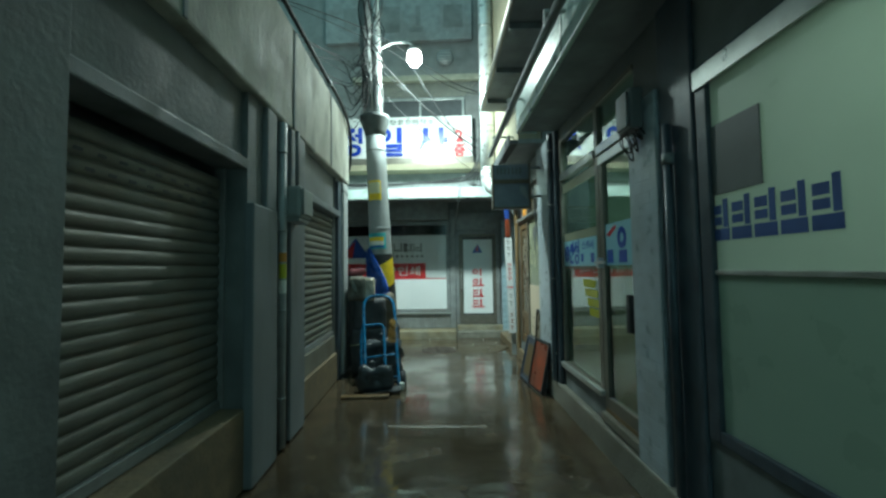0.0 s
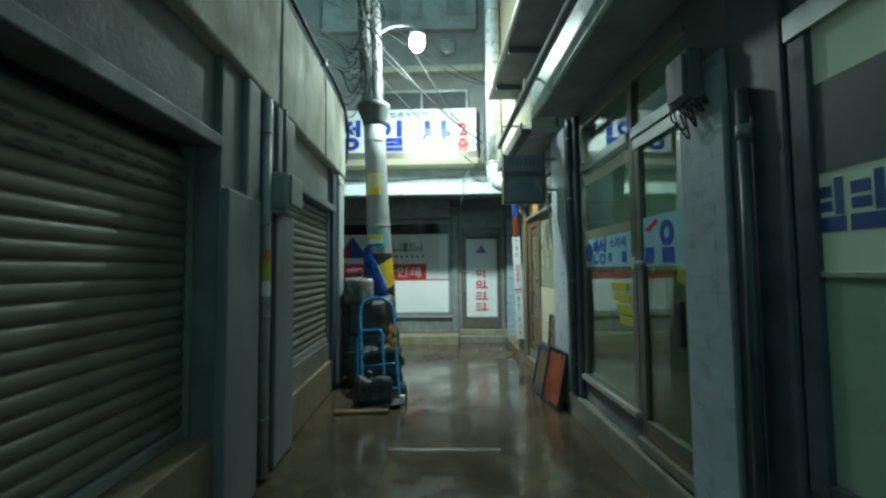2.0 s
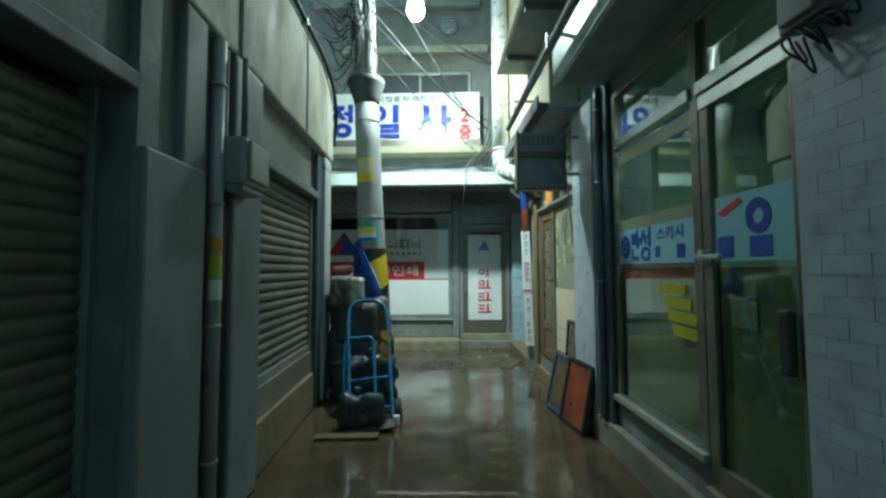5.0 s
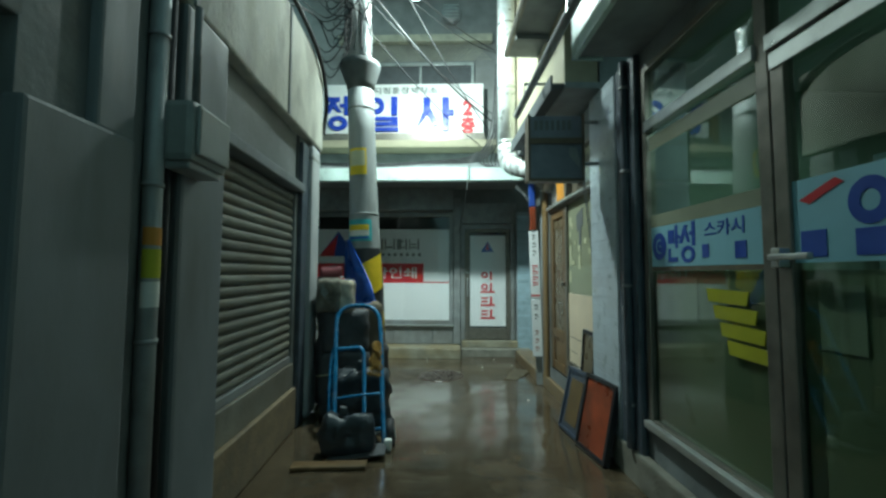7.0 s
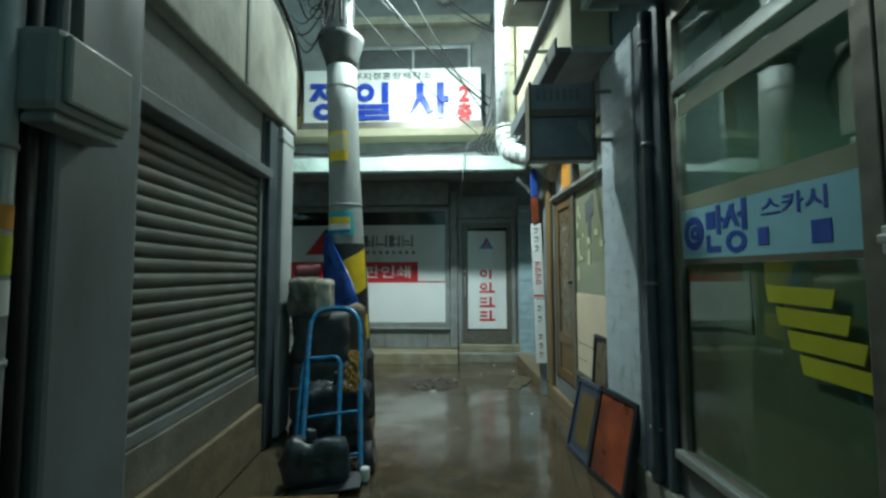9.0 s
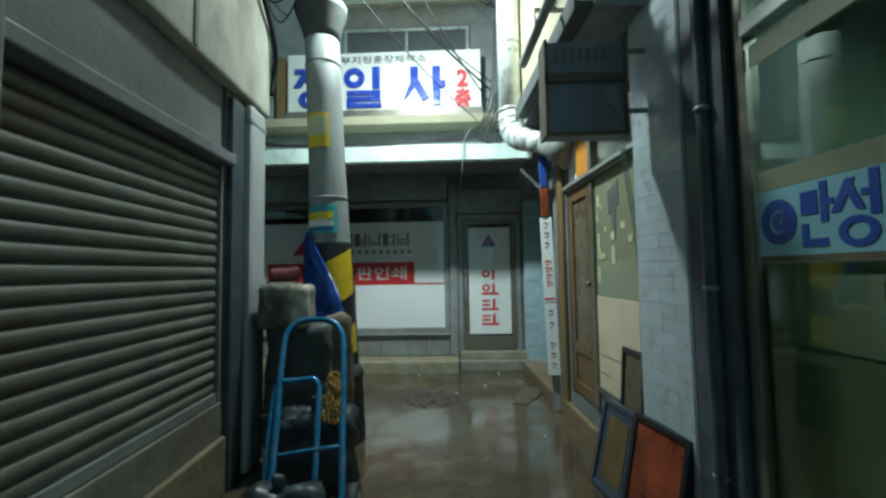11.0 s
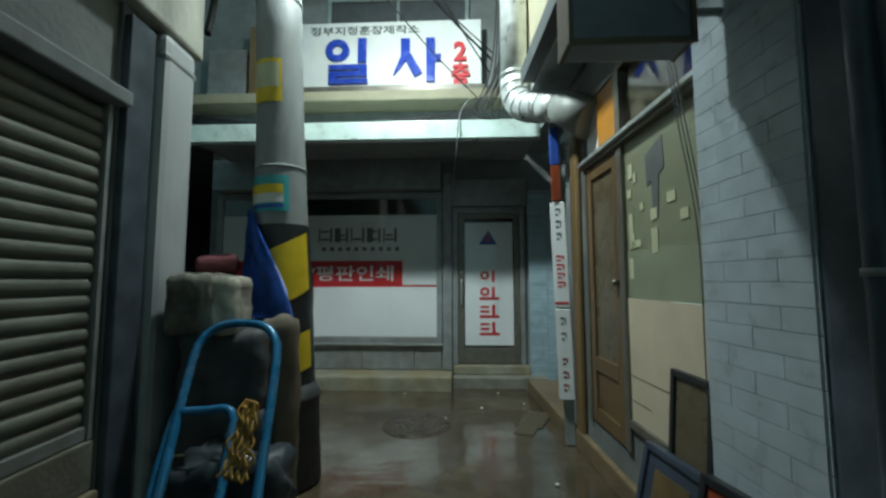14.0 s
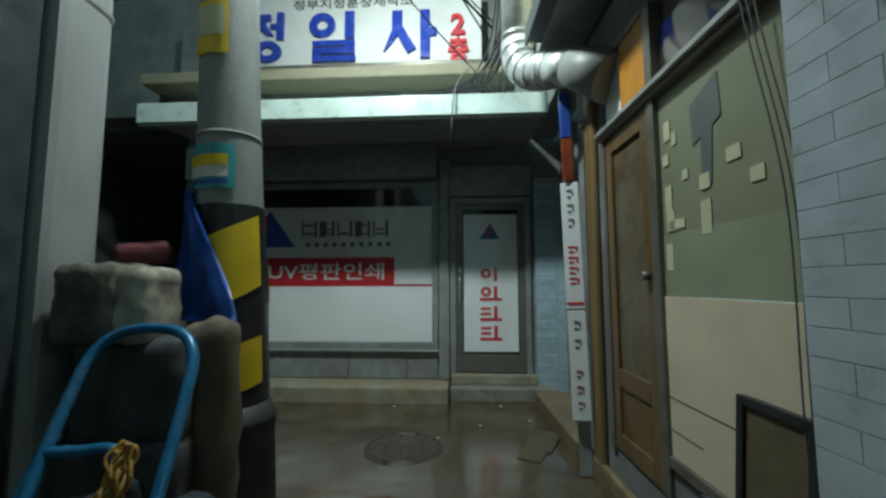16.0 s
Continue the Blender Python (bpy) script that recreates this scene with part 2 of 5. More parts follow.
M_REDBOARD = mat("red_brown_lacquer", (0.30, 0.06, 0.025), 0.35, var=0.35, scale=5, bump=0.1, stain=(0.07, 0.03, 0.02), amount=0.7, stain_scale=3)
M_PICBLUE = mat("blue_grey_board", (0.048, 0.064, 0.092), 0.4, var=0.25, scale=8, bump=0.1)
M_GOLD = mat("ochre_picture", (0.13, 0.085, 0.035), 0.5, var=0.3, scale=9, bump=0.1)
M_TAUPE = mat("taupe_panel", (0.125, 0.098, 0.06), 0.28, var=0.2, scale=6, bump=0.1)
M_IRON = mat("cast_iron", (0.075, 0.055, 0.044), 0.3, 0.15, var=0.3, scale=14, bump=0.3, fine=50, stain=(0.13, 0.06, 0.035), amount=0.6)
M_METER = mat("grey_plastic_box", (0.26, 0.28, 0.27), 0.5, var=0.12, scale=8, bump=0.08, stain=(0.22, 0.22, 0.19), amount=0.5)
M_SHOPWALL = mat("pale_green_room_wall", (0.17, 0.22, 0.16), 0.7, var=0.1, scale=3, bump=0.1)
M_SHOPDARK = mat("dark_cupboard", (0.10, 0.17, 0.17), 0.5, var=0.2, bump=0.05)
M_BLADE = mat("slate_sign_sheet", (0.19, 0.21, 0.25), 0.45, 0.1, var=0.2, scale=6, bump=0.1)
M_BLUEBAND = mat("pale_blue_vinyl", (0.28, 0.56, 0.65), 0.4, var=0.06, scale=4, bump=0.03)
M_GREENBAND = mat("olive_green_vinyl", (0.27, 0.29, 0.20), 0.45, var=0.1, scale=4, bump=0.03)
M_PAPER = mat("white_paper", (0.7, 0.7, 0.66), 0.7, var=0.06, bump=0.03)
M_PAPER2 = mat("pale_yellow_paper", (0.52, 0.52, 0.34), 0.7, var=0.08, bump=0.03)
M_MESH = mat("pale_lattice", (0.42, 0.42, 0.33), 0.6, var=0.2, scale=8, bump=0.1)
M_LED = glow_mat("led_glow", (0.92, 1.0, 0.97), 60)

# ---- building blocks ----


def add_box(bm, x0, x1, y0, y1, z0, z1, bevel=0.0):
    got = bmesh.ops.create_cube(bm, size=1, matrix=Matrix.LocRotScale(((x0 + x1) / 2, (y0 + y1) / 2, (z0 + z1) / 2), None, (abs(x1 - x0), abs(y1 - y0), abs(z1 - z0))))
    if bevel:
        edges = list({e for v in got["verts"] for e in v.link_edges})
        bmesh.ops.bevel(bm, geom=edges, offset=bevel, segments=2, profile=0.6, affect="EDGES")
    return bm


def box(x0, x1, y0, y1, z0, z1, bevel=0.004):
    return add_box(bmesh.new(), x0, x1, y0, y1, z0, z1, bevel)


def boxes(rows, bevel=0.0):
    bm = bmesh.new()
    for r in rows:
        add_box(bm, *r, bevel)
    return bm


def add_tube(bm, pts, r, n=8, r_end=None):
    """A round bar along points, closed at both ends."""
    pts = [Vector(p) for p in pts]
    rings, up = [], None
    for i, p in enumerate(pts):
        d = (pts[min(i + 1, len(pts) - 1)] - pts[max(i - 1, 0)]).normalized()
        if up is None:
            up = d.orthogonal().normalized()
        up = (up - d * up.dot(d)).normalized()
        side = d.cross(up)
        rr = r if r_end is None else r + (r_end - r) * i / (len(pts) - 1)
        rings.append([bm.verts.new(p + rr * (up * math.cos(a) + side * math.sin(a))) for a in (2 * math.pi * k / n for k in range(n))])
    for a, b in zip(rings, rings[1:]):
        for k in range(n):
            bm.faces.new((a[k], a[(k + 1) % n], b[(k + 1) % n], b[k])).smooth = True
    bm.faces.new(rings[0][::-1])
    bm.faces.new(rings[-1])
    return bm


def tube(pts, r, n=8, r_end=None):
    return add_tube(bmesh.new(), pts, r, n, r_end)


def lathe(profile, n=24, arc=(0.0, 360.0)):
    """A turned solid from (radius, height) pairs about z; with a part arc it is an open shell."""
    bm = bmesh.new()
    full = arc[1] - arc[0] >= 360
    steps = n if full else n + 1
    rings = []
    for r, z in profile:
        rings.append([bm.verts.new((r * math.cos(a), r * math.sin(a), z)) for a in (radians(arc[0] + (arc[1] - arc[0]) * k / n) for k in range(steps))])
    for a, b in zip(rings, rings[1:]):
        for k in range(n):
            j = (k + 1) % steps
            bm.faces.new((a[k], a[j], b[j], b[k])).smooth = True
    if full:
        bm.faces.new(rings[0][::-1])
        bm.faces.new(rings[-1])
    return bm


def curve_points(pts, steps=8):
    """A smooth line through points."""
    pts = [Vector(p) for p in pts]
    out = []
    for i in range(len(pts) - 1):
        a, b = pts[max(i - 1, 0)], pts[i]
        c, d = pts[i + 1], pts[min(i + 2, len(pts) - 1)]
        for k in range(steps):
            t = k / steps
            out.append(0.5 * ((2 * b) + (c - a) * t + (2 * a - 5 * b + 4 * c - d) * t * t + (3 * b - a - 3 * c + d) * t ** 3))
    out.append(pts[-1])
    return out


def ring_shape(bm, cx, cz, rx, rz, hole, y0, y1, n=20):
    """A flat ring standing upright, with depth from y0 to y1."""
    rows = []
    for s, y in ((1, y0), (hole, y0), (hole, y1), (1, y1)):
        rows.append([bm.verts.new((cx + rx * s * math.cos(a), y, cz + rz * s * math.sin(a))) for a in (2 * math.pi * k / n for k in range(n))])
    for i in range(4):
        a, b = rows[i], rows[(i + 1) % 4]
        for k in range(n):
            bm.faces.new((a[k], a[(k + 1) % n], b[(k + 1) % n], b[k]))
    return bm


def prism(bm, pts, y0, y1):
    """An upright flat polygon of (x, z) points with depth from y0 to y1."""
    a = [bm.verts.new((x, y0, z)) for x, z in pts]
    b = [bm.verts.new((x, y1, z)) for x, z in pts]
    bm.faces.new(a)
    bm.faces.new(b[::-1])
    for k in range(len(pts)):
        j = (k + 1) % len(pts)
        bm.faces.new((a[j], a[k], b[k], b[j]))
    return bm


def lettering(text, x0, x1, z0, z1, y_front, depth=0.003, bold=0.012):
    """Raised words that fill a rectangle of an upright plane facing -y."""
    cu = bpy.data.curves.new("words", "FONT")
    cu.body, cu.extrude, cu.resolution_u, cu.offset = text, 0.02, 2, bold
    ob = bpy.data.objects.new("words", cu)
    scene.collection.objects.link(ob)
    bpy.context.view_layer.update()
    me = bpy.data.meshes.new_from_object(ob.evaluated_get(bpy.context.evaluated_depsgraph_get()))
    bpy.data.objects.remove(ob)
    bm = bmesh.new()
    bm.from_mesh(me)
    if bm.verts:
        lo = [min(v.co[i] for v in bm.verts) for i in range(3)]
        hi = [max(v.co[i] for v in bm.verts) for i in range(3)]
        for v in bm.verts:
            f = [(v.co[i] - lo[i]) / max(1e-6, hi[i] - lo[i]) for i in range(3)]
            v.co = (x0 + f[0] * (x1 - x0), y_front + depth * (1 - f[2]), z0 + f[1] * (z1 - z0))
    return bm


def mesh_of(name, bm, material):
    me = bpy.data.meshes.new(name)
    bmesh.ops.recalc_face_normals(bm, faces=bm.faces[:])
    bm.to_mesh(me)
    bm.free()
    me.materials.append(material)
    return me


def part(name, bm, material, parent=None, label="", at=None):
    """One mesh object, under a thing or part (in its frame) or on its own."""
    ob = new(name, mesh_of(name, bm, material))
    if parent:
        ob.parent = parent
    if at is not None:
        ob.matrix_basis = at
    if label:
        ob["label"] = label
    return ob


def pieces(name, bm, material, parent, label=""):
    """Every loose piece of a bmesh as a part of its own."""
    left = set(bm.verts)
    while left:
        todo, isle = [left.pop()], []
        while todo:
            v = todo.pop()
            isle.append(v)
            for e in v.link_edges:
                o = e.other_vert(v)
                if o in left:
                    left.discard(o)
                    todo.append(o)
        one = bmesh.new()
        twin = {v: one.verts.new(v.co) for v in isle}
        for f in {f for v in isle for f in v.link_faces}:
            one.faces.new([twin[v] for v in f.verts]).smooth = f.smooth
        part(name, one, material, parent, label)
    bm.free()


def shared(name, me, parent, at):
    ob = new(name, me)
    ob.parent = parent
    ob.matrix_basis = at
    return ob


def thing(name, label, category, at=None, group="", kind=""):
    ob = new(name)
    ob.empty_display_size = 0.1
    if at is not None:
        ob.matrix_basis = at
    return tagged(ob, label, category, group, kind)


def structure(name, bm, material, label, category, at=None):
    return tagged(part(name, bm, material, at=at), label, category, kind="structure")


# Both house fronts run a few degrees off the end wall's normal. x: out of the front on the left side, into it on the right side.
LEFT = pose(-1.02, 0, 0, 0, 0, 4.0)
RIGHT = pose(1.56, 0, 0, 0, 0, 3.0)
END = 7.93

# ---- ground, far sides ----
gb = bmesh.new()
bmesh.ops.create_grid(gb, x_segments=160, y_segments=240, size=1, matrix=Matrix.LocRotScale((-1.0, 2.0, 0), None, (9.0, 14.0, 1)))


def ground_height(x, y):
    q = Vector((x, y, 0))
    return 0.010 * noise.noise(q * 0.9) + 0.004 * noise.noise(q * 4.0) - 0.006


for v in gb.verts:
    v.co.z = ground_height(v.co.x, v.co.y)
structure("ground", gb, M_GROUND, "wet patched brown-grey concrete alley floor", "ground")
# The lane's darkness is put into this wall's near-black colour.
structure("wall_side_lane", box(-6.0, -5.7, 4.6, 8.0, 0, 7), M_BLACK, "side lane wall, coloured near-black for the darkness there", "wall")

sb_ = bmesh.new()
rows = []
for k in range(31):
    x = -0.40 + 0.03 * k
    y = 3.05 + 0.012 * noise.noise(Vector((x * 3, 7, 0)))
    half = 0.016 + 0.008 * noise.noise(Vector((x * 6, 2, 0)))
    top = max(ground_height(x + a, y + b) for a in (-0.07, 0, 0.07) for b in (-0.07, 0, 0.07))
    rows.append([sb_.verts.new((x, y - 1.6 * half, top - 0.008)), sb_.verts.new((x, y - half, top + 0.002)), sb_.verts.new((x, y + half, top + 0.002)), sb_.verts.new((x, y + 1.6 * half, top - 0.008))])
for p, q in zip(rows, rows[1:]):
    for i in range(3):
        sb_.faces.new((p[i], q[i], q[i + 1], p[i + 1])).smooth = True
structure("floor_seam", sb_, mat("worn_mortar", (0.115, 0.095, 0.068), 0.35, var=0.35, scale=14, bump=0.3, fine=45), "worn mortar seam across the wet floor", "seam")

# ---- left house ----
structure("wall_left", boxes([
    (-0.4, 0, -4.5, 0.64, 0, 2.68), (-0.4, -0.05, 0.64, 2.0, 2.21, 2.68), (-0.4, -0.01, 2.0, 3.08, 0, 2.68),
    (-0.4, -0.05, 3.08, 4.56, 2.21, 2.68), (-0.4, -0.03, 4.56, 5.10, 0, 2.68), (-4.6, -0.4, 4.75, 5.10, 0, 2.68),
    (-0.46, -0.40, 0.6, 4.6, 0, 2.68)], 0.003), M_DARKWALL, "dark grey rendered shop wall with two shuttered openings", "wall", LEFT)
structure("plinth_near", box(-0.30, -0.005, 0.64, 2.0, 0, 0.52, 0.012), M_PLINTH, "stained mortar plinth below a shutter", "plinth", LEFT)
structure("plinth_far", box(-0.30, 0.0, 3.08, 4.56, 0, 0.36, 0.012), M_PLINTH, "stained mortar plinth below a shutter", "plinth", LEFT)
structure("shutter_sill", box(-0.30, -0.03, 3.08, 4.56, 0.362, 0.58, 0.01), M_CURB, "worn grey sill board below a shutter", "sill", LEFT)
structure("roof_left", box(-4.6, -0.03, -4.5, 5.08, 3.55, 3.62), M_DARKWALL, "dark flat roof slab", "roof", LEFT)
# Added unseen wall; its near-black colour stands for the dark above the roof.
structure("wall_left_upper", box(-1.6, -1.3, -4.5, 5.0, 3.62, 7.0), M_BLACK, "unseen set-back upper wall, coloured near-black as darkness", "wall", LEFT)

# the fascia: a cast band with a ragged lower edge and a rounded top
fb = bmesh.new()
add_box(fb, -0.32, 0.04, -4.5, 5.12, 2.68, 3.60, 0.02)
bmesh.ops.subdivide_edges(fb, edges=[e for e in fb.edges if abs(e.verts[0].co.y - e.verts[1].co.y) > 3], cuts=60)
for v in fb.verts:
    v.co += Vector((0.012 * noise.noise(v.co * 1.7), 0, 0.012 * noise.noise(v.co * 2.3 + Vector((5, 0, 0)))))
structure("fascia_left", fb, M_CONC, "pale stained concrete fascia band above the shutters", "fascia", LEFT)
for y0 in (1.18, 2.75, 4.05):
    structure("fascia_joint", box(0.03, 0.052, y0, y0 + 0.035, 2.69, 3.58), M_WALL, "vertical drip stain strip on the fascia", "trim", LEFT)
pipe = thing("gutter_pipe", "dark pipe along the top of the fascia", "pipe", LEFT)
part("pipe", tube(curve_points([(0.06, -2, 3.66), (0.065, 1.5, 3.65), (0.06, 3.4, 3.66), (0.07, 4.7, 3.62), (0.06, 5.16, 3.30), (0.03, 5.17, 2.9)], 10), 0.022, 8), M_CABLE, pipe)
for y0 in (0.5, 2.2, 3.9):
    part("clip", box(0.03, 0.09, y0, y0 + 0.02, 3.61, 3.69, 0.002), M_STEELFRAME, pipe)


def shutter(label, y0, y1, x, z0, z1, hood_x, deep=1.0):
    t = thing("roller_shutter", label, "shutter", LEFT @ pose(x, y0, z0), "roller shutters")
    length, pitch = y1 - y0, 0.074
    bm = bmesh.new()
    prof = [(0.0, 0.0), (0.012, 0.006), (0.019, 0.022), (0.020, 0.04), (0.014, 0.058), (0.002, 0.066), (-0.004, 0.069), (-0.004, 0.075)]
    a = [bm.verts.new((px * deep, 0.03, pz)) for px, pz in prof]
    b = [bm.verts.new((px * deep, length - 0.03, pz)) for px, pz in prof]
    for k in range(len(prof) - 1):
        bm.faces.new((a[k], b[k], b[k + 1], a[k + 1])).smooth = True
    slat = mesh_of("slat", bm, M_SLAT)
    n = int((z1 - z0 - 0.06) / pitch)
    for k in range(n):
        shared("slat", slat, t, pose(random.uniform(-0.0015, 0.0015), 0, 0.06 + k * pitch, 0, 0, random.uniform(-0.06, 0.06)))
    part("bottom_rail", box(-0.02, 0.03, 0.03, length - 0.03, 0.0, 0.06, 0.006), M_STEELFRAME, t)
    part("guide_rail", boxes([(-0.03, 0.04, 0, 0.028, 0, z1 - z0)], 0.003), M_STEELFRAME, t)
    part("guide_rail", boxes([(-0.03, 0.04, length - 0.028, length, 0, z1 - z0)], 0.003), M_STEELFRAME, t)
    hood = bmesh.new()
    add_box(hood, -0.03, hood_x - x + 0.02, -0.02, length + 0.02, z1 - z0, z1 - z0 + 0.075, 0.01)
    part("hood", hood, M_PILASTER, t, "pale dented sheet hood")
    return t


shutter("closed grey ribbed roller shutter with a dark frame", 0.64, 2.0, -0.19, 0.525, 2.135, -0.03, 0.6)
shutter("closed ribbed metal roller shutter above a pale sill", 3.09, 4.55, -0.075, 0.585, 2.135, 0.02)

# vent holes of the near shutter: two rows of near-black bars for their darkness
for k in range(9):
    for r in range(2):
        y0 = 0.80 + k * 0.12 + r * 0.06
        structure("vent_slot", box(-0.182, -0.176, y0, y0 + 0.045, 1.86 + r * 0.074, 1.875 + r * 0.074, 0.0), M_BLACK, "near-black bar for the dark of a vent slot in the shutter", "vent", LEFT)

# pilasters between and beside the shutters
structure("pilaster_panel", box(-0.02, 0.05, 1.97, 2.40, 0, 1.90, 0.015), M_PILASTER, "pale grey lower pilaster panel", "pilaster", LEFT)
structure("pilaster_strip", box(-0.02, 0.03, 2.24, 2.42, 1.90, 2.67, 0.012), M_PILASTER, "pale grey upper pilaster strip", "pilaster", LEFT)
structure("pilaster_blue", box(-0.02, 0.045, 2.70, 3.09, 0, 2.67, 0.02), M_PILASTER, "grey-blue rounded pilaster beside a shutter", "pilaster", LEFT)
structure("corner_channel", boxes([(-0.03, 0.012, 4.57, 4.74, 0, 2.62)], 0.008), M_NAVY, "dark navy steel channel at the corner", "channel", LEFT)
dp = thing("downpipe", "dark drainpipe between the shutters", "pipe", LEFT @ pose(0.02, 2.55, 0))
part("pipe", tube([(0, 0, 0.02), (0, 0, 1.3), (0.0, 0, 2.66)], 0.038, 12), M_STEELFRAME, dp)
part("pipe", tube([(-0.01, 0.09, 0.02), (-0.01, 0.09, 2.66)], 0.022, 10), M_CABLE, dp)
for z0 in (0.4, 1.1, 1.75, 2.4):
    part("clamp", tube([(0, 0, z0), (0, 0, z0 + 0.02)], 0.043, 12), M_STEELFRAME, dp)
st = thing("warning_sticker", "yellow and orange warning sticker on the drainpipe", "sticker", LEFT @ pose(0.02, 2.55, 0))
part("sheet", lathe([(0.0392, 1.37), (0.0392, 1.49)], 10, (-100, 60)), M_YTAPE, st)
part("sheet", lathe([(0.0392, 1.505), (0.0392, 1.58)], 10, (-100, 60)), M_ORANGE, st)
part("sheet", lathe([(0.0392, 1.25), (0.0392, 1.355)], 10, (-100, 60)), M_PAPER, st)
mb = thing("meter_box", "weathered grey electric meter box on the pilaster", "meter box", LEFT @ pose(0.045, 2.55, 1.84))
part("body", box(0, 0.13, 0, 0.30, 0.03, 0.30, 0.03), M_METER, mb)
part("lid", box(0.128, 0.15, 0.02, 0.28, 0.06, 0.28, 0.012), M_METER, mb)
part("base_tray", box(0.0, 0.11, 0.02, 0.28, 0.0, 0.035, 0.01), M_STEELFRAME, mb)
part("conduit", tube([(0.05, 0.15, 0.3), (0.05, 0.15, 0.8)], 0.018, 8), M_GCABLE, mb)
cp = thing("corner_column", "pale grey round-edged steel column at the house corner", "column", LEFT @ pose(0.0, 4.90, 0))
part("shaft", box(-0.05, 0.045, -0.13, 0.15, 0.0, 2.66, 0.04), M_COLUMN, cp)
part("collar", box(-0.055, 0.05, -0.135, 0.155, 2.50, 2.56, 0.03), M_STEELFRAME, cp)

# ---- end house ----
structure("wall_end", boxes([
    (-5.7, -2.95, END, END + 0.3, 3.35, 9), (-2.95, 0.06, END, END + 0.3, 0, 0.53), (-2.95, 0.06, END, END + 0.3, 2.45, 9), (0.06, 0.20, END, END + 0.3, 0, 9),
    (0.20, 1.12, END, END + 0.3, 2.24, 9), (1.12, 3.0, END, END + 0.3, 0, 9), (0.2, 1.12, END, END + 0.3, 0, 0.24)], 0.0), M_WALL, "grey rendered end wall with a shop window and a door", "wall")
structure("wall_passage", boxes([(-5.7, -5.4, END + 0.001, END + 4.2, 0, 3.3), (-3.06, -2.96, END + 0.001, END + 4.2, 0, 3.3), (-5.7, -2.96, END + 4.2, END + 4.4, 0, 3.4), (-5.7, -2.96, END + 0.301, END + 4.2, 3.3, 3.4)], 0.0), M_DARKWALL, "unlit passage beside the shop window", "wall")
structure("step_end", box(-5.0, 0.19, 7.52, END, -0.02, 0.16, 0.02), M_STEP, "worn pale concrete step with a rust stain", "step")
structure("step_door", box(0.20, 1.35, 7.66, END, -0.02, 0.13, 0.02), M_CURB, "wet dark concrete door step", "step")
structure("step_door_upper", box(0.21, 1.16, 7.80, END, 0.132, 0.235, 0.012), M_STEP, "pale concrete threshold", "step")
# The room's lack of light is put into its near-black walls.
structure("back_room", boxes([(-2.955, 1.5, END + 1.2, END + 1.3, 0, 3), (1.5, 1.6, END + 0.3, END + 1.3, 0, 3), (-2.955, 1.6, END + 0.3, END + 1.3, 3.0, 3.1)], 0), M_BLACK, "room behind the shop window, coloured near-black to look unlit", "wall")
structure("panel_low_end", boxes([(-2.95, -0.98, END - 0.03, END, 0.17, 0.49), (-0.97, -0.30, END - 0.03, END, 0.17, 0.49), (-0.29, 0.05, END - 0.03, END, 0.17, 0.49)], 0.006), M_STEELFRAME, "grey steel panels below the shop window", "panel")

w = thing("window_1", "wide shop window with printed vinyl inside a grey metal frame", "window", pose(0, END, 0), kind="structure")
part("window_frame", boxes([(-2.95, 0.06, -0.05, 0.05, 0.49, 0.57), (-2.95, 0.06, -0.04, 0.05, 2.38, 2.45), (-0.01, 0.06, -0.045, 0.05, 0.57, 2.38), (-2.95, -2.88, -0.045, 0.05, 0.57, 2.38)], 0.006), M_STEELFRAME, w)
part("window_sill", box(-2.97, 0.07, -0.085, 0.02, 0.47, 0.495, 0.006), M_ALU, w)
gp = part("pane", box(-2.88, -0.01, -0.010, -0.006, 0.57, 2.38, 0), M_CLEAR, w)
gp.visible_shadow = False
v = thing("window_vinyl", "printed shop vinyl, white below, grey above, with a red band", "poster", pose(0, END, 0))
part("grey_field", box(-2.88, -0.01, 0.002, 0.008, 1.235, 2.16, 0), M_GREYVINYL, v)
part("white_field", box(-2.88, -0.01, 0.002, 0.008, 0.575, 1.215, 0), M_WHITE, v)
part("red_line", box(-2.88, -0.01, -0.001, 0.008, 1.216, 1.234, 0), M_RED, v)
part("red_band", box(-2.7, -0.46, -0.002, 0.0018, 1.235, 1.555, 0), M_RED, v)
part("white_patch", box(-0.455, -0.03, -0.002, 0.0018, 1.24, 1.50, 0), M_WHITE, v)
part("lettering", lettering("UV평판인쇄", -1.98, -0.58, 1.29, 1.49, -0.0045, 0.002), M_WHITE, v, "white printed words")
mk = bmesh.new()
prism(mk, [(-2.32, 1.68), (-1.66, 1.68), (-1.98, 2.12)], -0.003, 0.0015)
part("mark", mk, M_BLUEV, v, "dark blue triangle mark")
mk = bmesh.new()
prism(mk, [(-2.32, 1.68), (-2.05, 1.68), (-1.99, 2.06)], -0.0045, -0.0032)
part("mark_shade", mk, M_RED, v)
nm = bmesh.new()
for k in range(5):
    x0 = -1.58 + k * 0.215
    add_box(nm, x0, x0 + 0.02 + 0.06 * (k % 2), -0.003, 0.0015, 1.80, 1.99)
    add_box(nm, x0 + 0.15, x0 + 0.18, -0.003, 0.0015, 1.80, 1.99)
    add_box(nm, x0 + 0.03, x0 + 0.13, -0.0032, 0.0015, 1.93 - 0.05 * (k % 3), 1.955 - 0.05 * (k % 3))
    add_box(nm, x0 + 0.03, x0 + 0.14, -0.0034, 0.0015, 1.825, 1.85)
pieces("name_shape", nm, M_GREYINK, v, "grey blocks of the shop's name")
